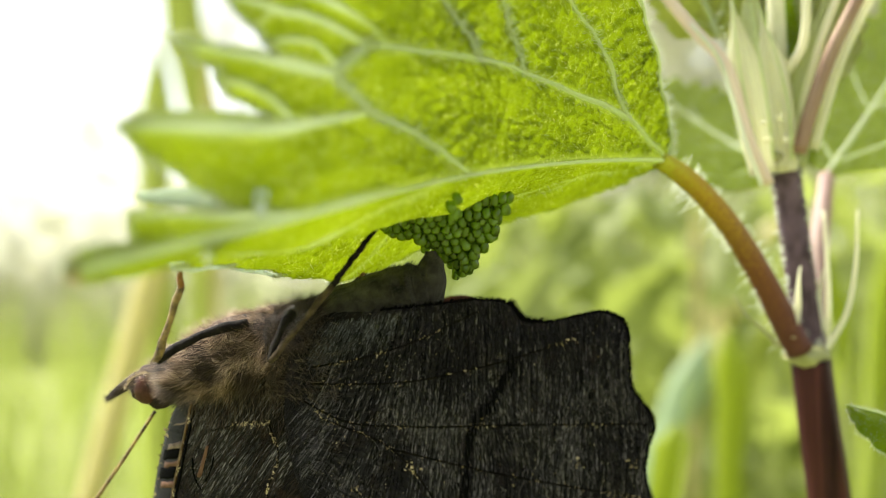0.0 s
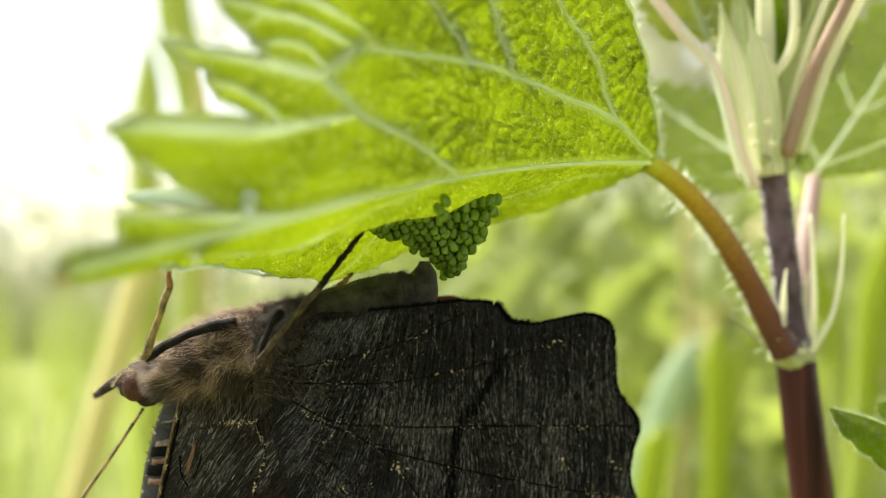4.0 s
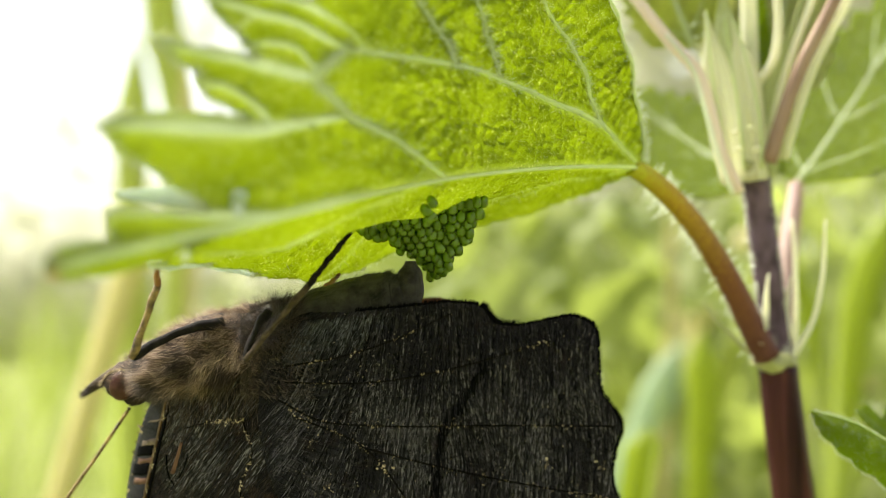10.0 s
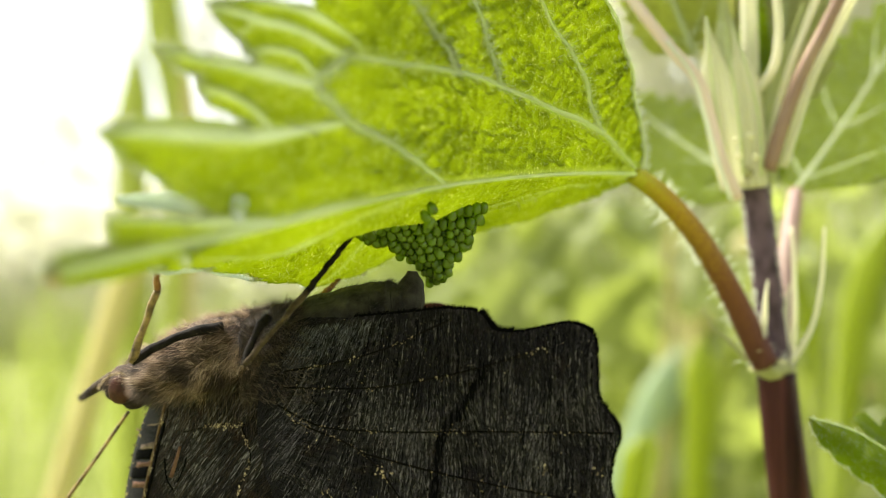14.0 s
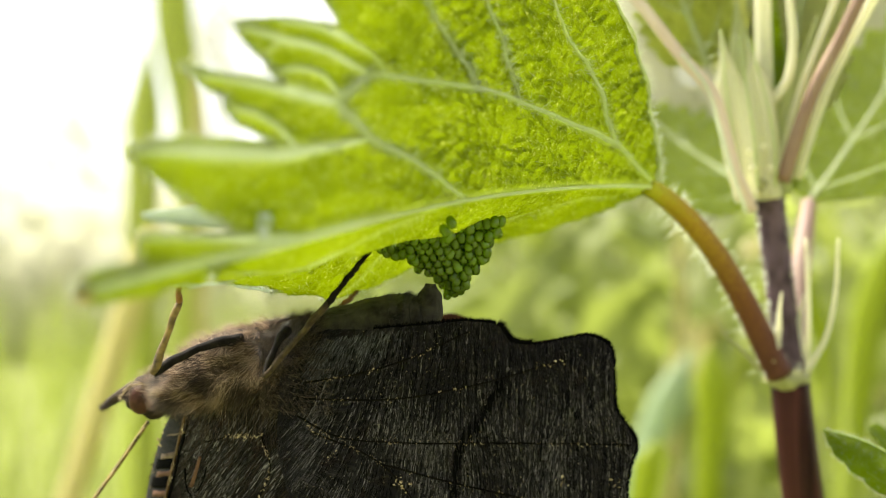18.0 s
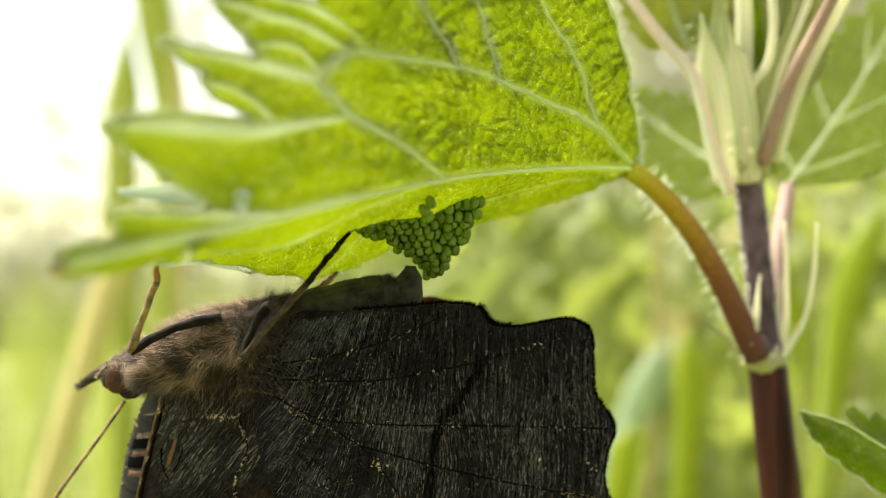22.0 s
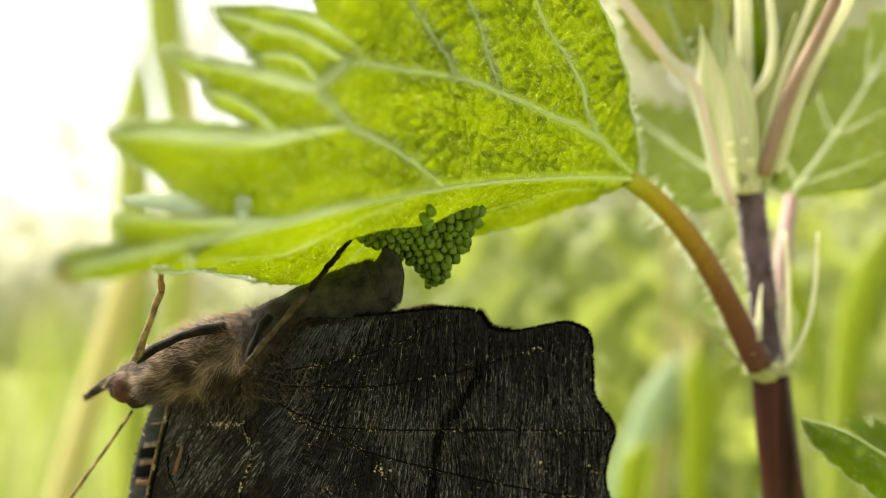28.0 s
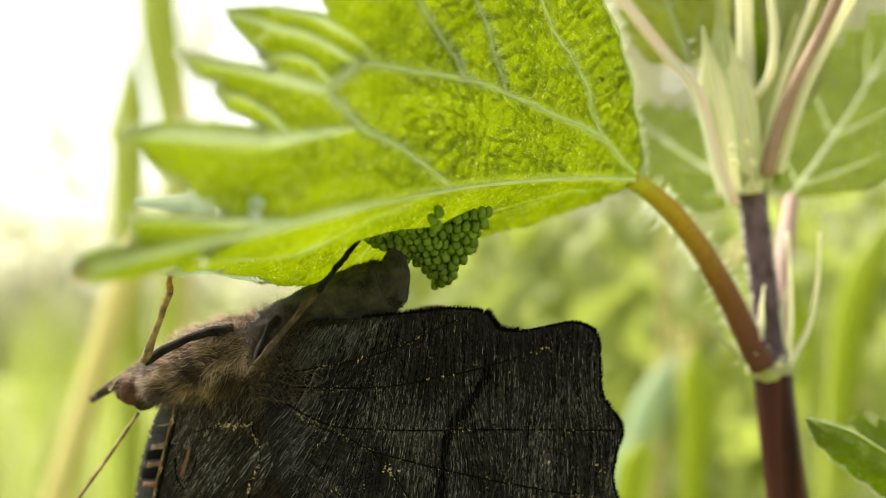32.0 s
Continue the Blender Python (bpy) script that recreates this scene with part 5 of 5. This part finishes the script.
loose = [(-3.7 + rng.gauss(0, 0.3), -13.3 + rng.gauss(0, 0.2), rng.uniform(1, 2.6)) for k in range(9)] + [(rng.uniform(-8.5, 9.3), rng.uniform(-15.5, -5.2), rng.uniform(0.3, 1.0)) for k in range(170)]
loose += [(a + rng.gauss(0, 0.1), -10.7 + rng.gauss(0, 0.09), rng.uniform(0.5, 0.9)) for a in [-8 + 0.25 * k for k in range(72)] if rng.random() < 0.6]
loose += along_veins(HIND_VEINS[:5], 0.1)
for a, b, count in ((6.2, -12.9, 8), (9.3, -12.9, 10), (-7.3, -14.8, 9), (-7.9, -11.9, 8), (-9.6, -10.2, 10)):
    loose += [(a + rng.gauss(0, 0.25), b + rng.gauss(0, 0.18), rng.uniform(0.8, 2.0)) for k in range(count)]
loose = [q for q in loose if q[0] < 9.6]
part("pale_specks", scale_specks(loose, hind_depth, 0.045), FLAKES, hind, "scattered pale scales", "stuff")
part("pale_specks", scale_specks(along_veins(HIND_VEINS[5:], 0.02), lambda x, z: fore_depth(x, z) - 0.1, 0.06), FLAKES, fore, "pale scales along the veins", "stuff")

# the fringe of the inner margin
bm = bmesh.new()
for p in curve([(x, z, 0) for x, z in HINDWING[3:20]], 2400):
    y = hind_depth(p.x, p.y)
    long = 0.54 if 2.0 < p.x < 4.2 and p.y > -5 else 0.34
    out = Vector((0.7 if p.x > 2 else 0.2, rng.gauss(0, 0.3), 1.0 if p.y > -6 else rng.gauss(0, 0.4)))
    hair(bm, (p.x, y, p.y - 0.05), Vector((p.x, y, p.y)) + out.normalized() * long * rng.uniform(0.3, 1.1), 0.03)
part("fringe", bm, BLACK, hind, "dark frayed fringe", "stuff")

# body
part("thorax", ball((-14.6, 70.4, -6.6), (5.6, 2.7, 2.3), rough=0.15, turn=(0, -16, 20)), BODY, butterfly, "stout furry thorax")
head = part("head", ball((-21.9, 74.4, -9.2), (1.75, 1.5, 1.35), rough=0.15, turn=(0, -20, 20)), BODY, butterfly)
part("eye", ball((-22.15, 73.3, -9.5), (0.88, 0.55, 1.02), turn=(0, 14, 0)), EYE, head, "dull red-brown eye")
part("cheek", ball((-21.3, 73.6, -10.3), (0.9, 0.5, 0.55), rough=0.4), BODY, head, "black hollow below the eye")
for path in ([(-23.5, 72.9, -9.4), (-22.8, 72.5, -8.6), (-21.9, 72.4, -8.25), (-21.0, 72.3, -8.35)], [(-20.9, 72.2, -8.0), (-21.1, 72.1, -8.6), (-20.8, 72.0, -9.2)]):
    tuft = bmesh.new()
    for p in curve(path, 160):
        hair(tuft, p, p + Vector((rng.gauss(-0.25, 0.12), rng.gauss(-0.1, 0.08), rng.gauss(-0.02, 0.12))), 0.018)
    part("pale_rim", tuft, FLAKES, head, "tan hair rim round the eye", "stuff")
for far in (1.0, 1.03):
    part("palp", tube(curve([Vector(p) * far for p in ((-22.9, 73.9, -8.8), (-24.0, 74.4, -9.4), (-25.7, 75.6, -10.5))], 12), lambda s: 0.42 * (1 - s) ** 0.5 + 0.08, 8), BODY, head, "pointed furry palp")
    part("antenna", tube(curve([Vector(p) * far for p in ((-22.0, 74.6, -11.2), (-24.2, 74.8, -14.4), (-26.6, 75, -17.8), (-29.5, 76, -23))], 150), lambda s: (0.115 + 0.03 * s) * (1 + 0.22 * math.sin(s * 230)), 7), GOLD_LEG, head, "thin ringed antenna")


def fur(bm, centre, radii, count, size, flow, turn):
    spin = Euler([radians(a) for a in turn]).to_matrix()
    for k in range(count):
        v = Vector((rng.gauss(0, 1), rng.gauss(0, 1), rng.gauss(0, 1))).normalized()
        if v.y > 0.55:
            continue
        p = Vector(centre) + spin @ Vector((v.x * radii[0], v.y * radii[1], v.z * radii[2]))
        if math.hypot((p.x + 22.1) / 0.75, (p.z + 9.85) / 0.9) < 1:
            continue
        tuft = Vector((noise.noise(p * 1.4), noise.noise(p * 1.4 + Vector((9, 0, 0))), noise.noise(p * 1.4 + Vector((0, 9, 0))))) * 1.3
        out = (spin @ v * 0.5 + Vector(flow) + tuft + Vector((rng.gauss(0, 0.25), rng.gauss(0, 0.25), rng.gauss(0, 0.25)))).normalized()
        # Gaps between tufts and undersides take dark hair: shade put into the colour.
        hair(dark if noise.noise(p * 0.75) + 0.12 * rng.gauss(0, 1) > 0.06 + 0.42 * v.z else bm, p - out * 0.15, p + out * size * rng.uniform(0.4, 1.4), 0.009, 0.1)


bm, dark = bmesh.new(), bmesh.new()
fur(bm, (-14.6, 70.4, -6.6), (5.6, 2.7, 2.3), 26000, 0.95, (-0.65, -0.25, -0.3), (0, -16, 20))
fur(bm, (-13.6, 69.2, -7.1), (3.8, 2.2, 1.35), 7000, 0.75, (-0.45, -0.2, -0.6), (0, -16, 20))
fur(bm, (-18.8, 72.4, -8.4), (2.2, 1.6, 1.7), 4500, 0.8, (-0.3, -0.3, -0.5), (0, -20, 20))
fur(bm, (-21.6, 74.4, -8.7), (1.9, 1.5, 0.95), 2600, 0.6, (-0.8, -0.1, 0.2), (0, -30, 20))
fur(dark, (-10.7, 67.6, -4.9), (2.3, 1.5, 1.6), 6500, 0.8, (0.5, -0.3, 0.1), (0, -16, 10))
for k in range(700):
    p = Vector((-22.9, 73.6, -8.8)).lerp(Vector((-25.5, 75.2, -10.4)), rng.random())
    d = Vector((-0.6 + rng.gauss(0, 0.4), rng.gauss(0, 0.5), -0.2 + rng.gauss(0, 0.6))).normalized()
    hair(dark, p, p + d * rng.uniform(0.25, 0.6), 0.013)
for k in range(1100):
    x = -13.0 + 4.5 * rng.random() ** 2.2
    z = rng.uniform(-9.4, -4.3)
    p = Vector((x, hind_depth(x, z) - 0.05, z))
    d = Vector((0.7 + rng.gauss(0, 0.35), -0.25 + rng.gauss(0, 0.1), -0.35 + rng.gauss(0, 0.4))).normalized()
    hair(dark, p, p + d * rng.uniform(0.4, 1.3), 0.013, 0.05)
for k in range(800):
    x = rng.uniform(-19.5, -11.5)
    z = -8.6 - 2.8 * rng.random() ** 1.8
    p = Vector((x, fore_depth(x, z) - 0.1, z))
    d = Vector((-0.1 + rng.gauss(0, 0.25), -0.25 + rng.gauss(0, 0.1), -1)).normalized()
    hair(dark, p, p + d * rng.uniform(0.4, 1.2), 0.013, 0.05)
part("fur", dark, FUR_DARK, butterfly, "dark brown hair on the wing roots and painted shade under the fur", "stuff")
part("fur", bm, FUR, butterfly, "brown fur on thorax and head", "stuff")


def leg(points, radii, materials, name="leg"):
    """Femur, tibia and tarsus, each a jointed rod; small spines along the tibia."""
    base = None
    for k, (a, b, r0, r1, mat, joint) in enumerate(zip(points, points[1:], radii, radii[1:], materials, ("leg", "tibia", "tarsus", "claw"))):
        a, b = Vector(a), Vector(b)
        path = [a.lerp(b, i / 14) + Vector((0.03 * math.sin(i), 0, 0.03 * math.cos(i * 1.7) + (0.0 if k else 0.45 * math.sin(math.pi * i / 14)))) for i in range(15)]
        bm = tube(path, lambda s: (r0 + (r1 - r0) * s) * (1 + 0.12 * math.sin(s * 9)), 9)
        spines = bmesh.new()
        for i in range(60 if k else 30):
            p = a.lerp(b, rng.random())
            d = Vector((rng.gauss(0, 1), rng.gauss(0, 1), rng.gauss(0, 1))).normalized() + (b - a).normalized() * 0.8
            hair(spines, p, p + d.normalized() * (r0 + 0.22), 0.02)
        ob = part(joint, bm, mat, base or butterfly, "thin jointed leg" if not base else "")
        if base is None:
            part("spines", spines, mat, ob, kind="stuff")
        else:
            part("spines", spines, mat, base, kind="stuff")
        base = base or ob


leg([(-14.28, 68.6, -4.82), (-19.24, 65.6, -6.79), (-17.38, 64.5, -2.28), (-16.94, 62.5, -0.69), (-16.2, 59.5, 0.6)], [0.33, 0.26, 0.2, 0.14, 0.11], [LEG_DARK, GOLD_LEG, TARSUS, TARSUS])
leg([(-10.92, 65.8, -4.00), (-12.1, 64.2, -6.8), (-8.25, 64, -2.27), (-6.78, 64.2, -0.37), (-5.32, 64.6, 1.47)], [0.3, 0.17, 0.2, 0.17, 0.13], [LEG_DARK, LEG, LEG_DARK, LEG_DARK])
leg([(-9.76, 70, -4.77), (-8.84, 70, -3.48), (-7.58, 71, -2.29), (-7.15, 72, -1.79)], [0.3, 0.2, 0.16, 0.08], [LEG_DARK, TARSUS, TARSUS])
leg([(-7.28, 71, -5.03), (-6.57, 71.5, -3.93), (-5.78, 72, -3.01), (-5.52, 72.5, -2.72)], [0.3, 0.2, 0.16, 0.08], [LEG_DARK, TARSUS, TARSUS])

# the abdomen, which bends up to the eggs
ABDOMEN_ROOT = Vector((-10.75, 69.2, -5.81))
segments = curve([(-11.3, 69.4, -5.75), (-8.05, 69.0, -4.9), (-5.2, 68.7, -3.95), (-3.4, 68.4, -3.42), (-2.6, 68.2, -3.2), (-1.95, 68.1, -3.02)], 48)
spine_r = lambda s: between([(0, 2.0), (0.2, 2.2), (0.4, 2.1), (0.6, 1.9), (0.8, 1.45), (0.94, 0.9), (1.0, 0.3)], s) * (1 + 0.05 * abs(math.sin(s * 22)))
abdomen = part("abdomen", tube(segments, spine_r, 22), ABDOMEN, butterfly, "grey-brown ringed abdomen bent up to the eggs")
abdomen.data.transform(Matrix.Translation(-mm(*ABDOMEN_ROOT)))
abdomen.matrix_basis = Matrix.Translation(mm(*ABDOMEN_ROOT))
part("abdomen_tip", tube(curve([(-3.0, 68.2, -3.84), (-2.46, 68, -2.84), (-2.27, 68, -1.76), (-2.25, 68, -0.86)], 16), lambda s: between([(0, 1.35), (0.35, 1.08), (0.7, 0.8), (1.0, 0.34)], s), 14), ABDOMEN, abdomen, "blunt dark tip of the abdomen")
for k in (14, 24, 34):
    d = (segments[k + 1] - segments[k - 1]).normalized()
    part("abdomen_ring", tube([segments[k] - d * 0.05, segments[k], segments[k] + d * 0.05], lambda s: spine_r(k / 48) * 1.004 + 0.012 * math.sin(math.pi * s), 22), ABDOMEN, abdomen)
bm = bmesh.new()
for k in range(2200):
    i = rng.randrange(2, 47)
    d = (segments[i + 1] - segments[i]).normalized()
    out = d.cross(Vector((rng.gauss(0, 1), rng.gauss(0, 1), rng.gauss(0, 1)))).normalized()
    p = segments[i] + out * spine_r(i / 48)
    hair(bm, p - out * 0.05, p + (out * 0.5 + d).normalized() * rng.uniform(0.15, 0.4), 0.018)
part("abdomen_hairs", bm, ABDOMEN, abdomen, "short dark hairs", "stuff")

# ---- the grass just behind ----
for name, path, width, mat, label in (
        ("grass_plant", [(-220, 300, -450), (-119.51, 300, -109.21), (-107.62, 300, -69.90), (-90.19, 300, -10.94), (-84.64, 300, 8.08)], 8.5, GRASS_PALE, "pale yellow leaning grass stalk"),
        ("grass_plant", [(-120, 560, -450), (-137.88, 560, -135.81), (-137.88, 560, -17.46), (-138.47, 560, 71.31), (-146.75, 560, 112.73), (-150.60, 560, 207.41)], 19.0, GRASS_LIME, "tall fresh green grass blade"),
        ("grass_plant", [(-140, 520, -450), (-149.46, 520, -126.11), (-150.56, 520, -16.21), (-151.66, 520, 38.74), (-149.46, 520, 104.68)], 16.0, GRASS_LIME, "tall fresh green grass blade"),
        ("grass_plant", [(-110, 480, -450), (-111.33, 480, -116.41), (-113.11, 480, -14.96), (-113.87, 480, 48.44), (-115.14, 480, 89.02)], 5.0, GRASS_PALE, "pale thin grass blade"),
        ("grass_plant", [(55, 230, -450), (52.42, 220, -59.16), (53.00, 220, -41.73), (53.58, 220, -30.11), (53.00, 220, -17.32)], 6.0, GRASS_BRIGHT, "upright fresh green grass blade"),
        ("grass_plant", [(75, 360, -450), (74.37, 360, -87.30), (75.32, 360, -49.26), (77.22, 360, -11.22), (76.27, 360, 11.60)], 4.5, GRASS_PALE, "pale yellowish grass blade"),
        ("meadow_herb", [(50, 290, -450), (46.12, 290, -77.99), (49.95, 290, -59.60), (56.08, 290, -45.05), (63.74, 290, -25.89)], 10.0, GRASS_BLUE, "grey-green broad leaf in the grass"),
        ("grass_plant", [(50, 190, -450), (32.73, 190, -56.12), (33.73, 190, -46.08), (35.24, 190, -38.05), (36.24, 190, -32.02)], 6.0, GRASS_BRIGHT, "short fresh green grass blade"),
        ("grass_plant", [(160, 300, -450), (102.96, 280, -67.90), (105.92, 280, -38.32), (110.36, 280, -8.73), (119.24, 280, 13.46)], 9.0, GRASS_BRIGHT, "leaning green grass blade"),
        ("grass_plant", [(120, 300, -450), (124.84, 330, -80.03), (117.86, 330, -45.16), (110.89, 330, -13.77), (95.20, 330, 7.15)], 7.0, GRASS_BRIGHT, "leaning green grass blade")):
    far_blade(name, path, width, mat, label)


for k in range(9):
    depth = rng.uniform(380, 700)
    x = rng.uniform(0.12, 0.43) * depth
    top = rng.uniform(-0.16, 0.05) * depth
    lean = rng.uniform(-0.14, 0.16) * depth
    mat, label = rng.choice(((GRASS_BRIGHT, "leaning fresh green grass blade"), (GRASS_LIME, "yellow-green arching grass blade"), (GRASS_LIME, "yellow-green arching grass blade"), (GRASS_PALE, "pale withered grass blade")))
    far_blade("grass_plant", [(x - lean * 1.5, depth, -450), (x - lean, depth, top - 0.4 * depth), (x - lean * 0.5, depth, top - 0.17 * depth), (x, depth, top - 0.02 * depth), (x + lean * 0.5, depth, top + rng.uniform(-0.04, 0.02) * depth)], rng.uniform(0.012, 0.026) * depth, mat, label)


# ---- what moves ----
def motions():
    rest = butterfly.matrix_basis.copy()

    def shiver(degrees):
        return rest @ pose(0, 0, 0, 0, degrees, 0)
    walk(butterfly, [(0, shiver(0)), (2.2, shiver(0)), (2.5, shiver(0.34)), (2.8, shiver(0)), (12.7, shiver(0)), (13.0, shiver(0.9)), (13.3, shiver(0)), (21.7, shiver(-0.1)), (22.0, shiver(0.41)), (22.3, shiver(-0.1)), (32, shiver(-0.1))])
    still = abdomen.matrix_basis.copy()

    def bend(degrees):
        far = max(0.0, degrees - 4) / 4
        return still @ pose(-0.0006 * far, 0, 0.0002 * far, 0, -degrees, 0)
    walk(abdomen, [(t, bend(a)) for t, a in ((0, 3.4), (2, 3.4), (2.5, 1.8), (3, -0.6), (6, -0.4), (9, 0), (13.5, -0.3), (14, -1.8), (22, -2), (23, -2.8), (25.5, -2.8), (27.4, 8), (30, 8.3), (32, 8.6))])


motions()
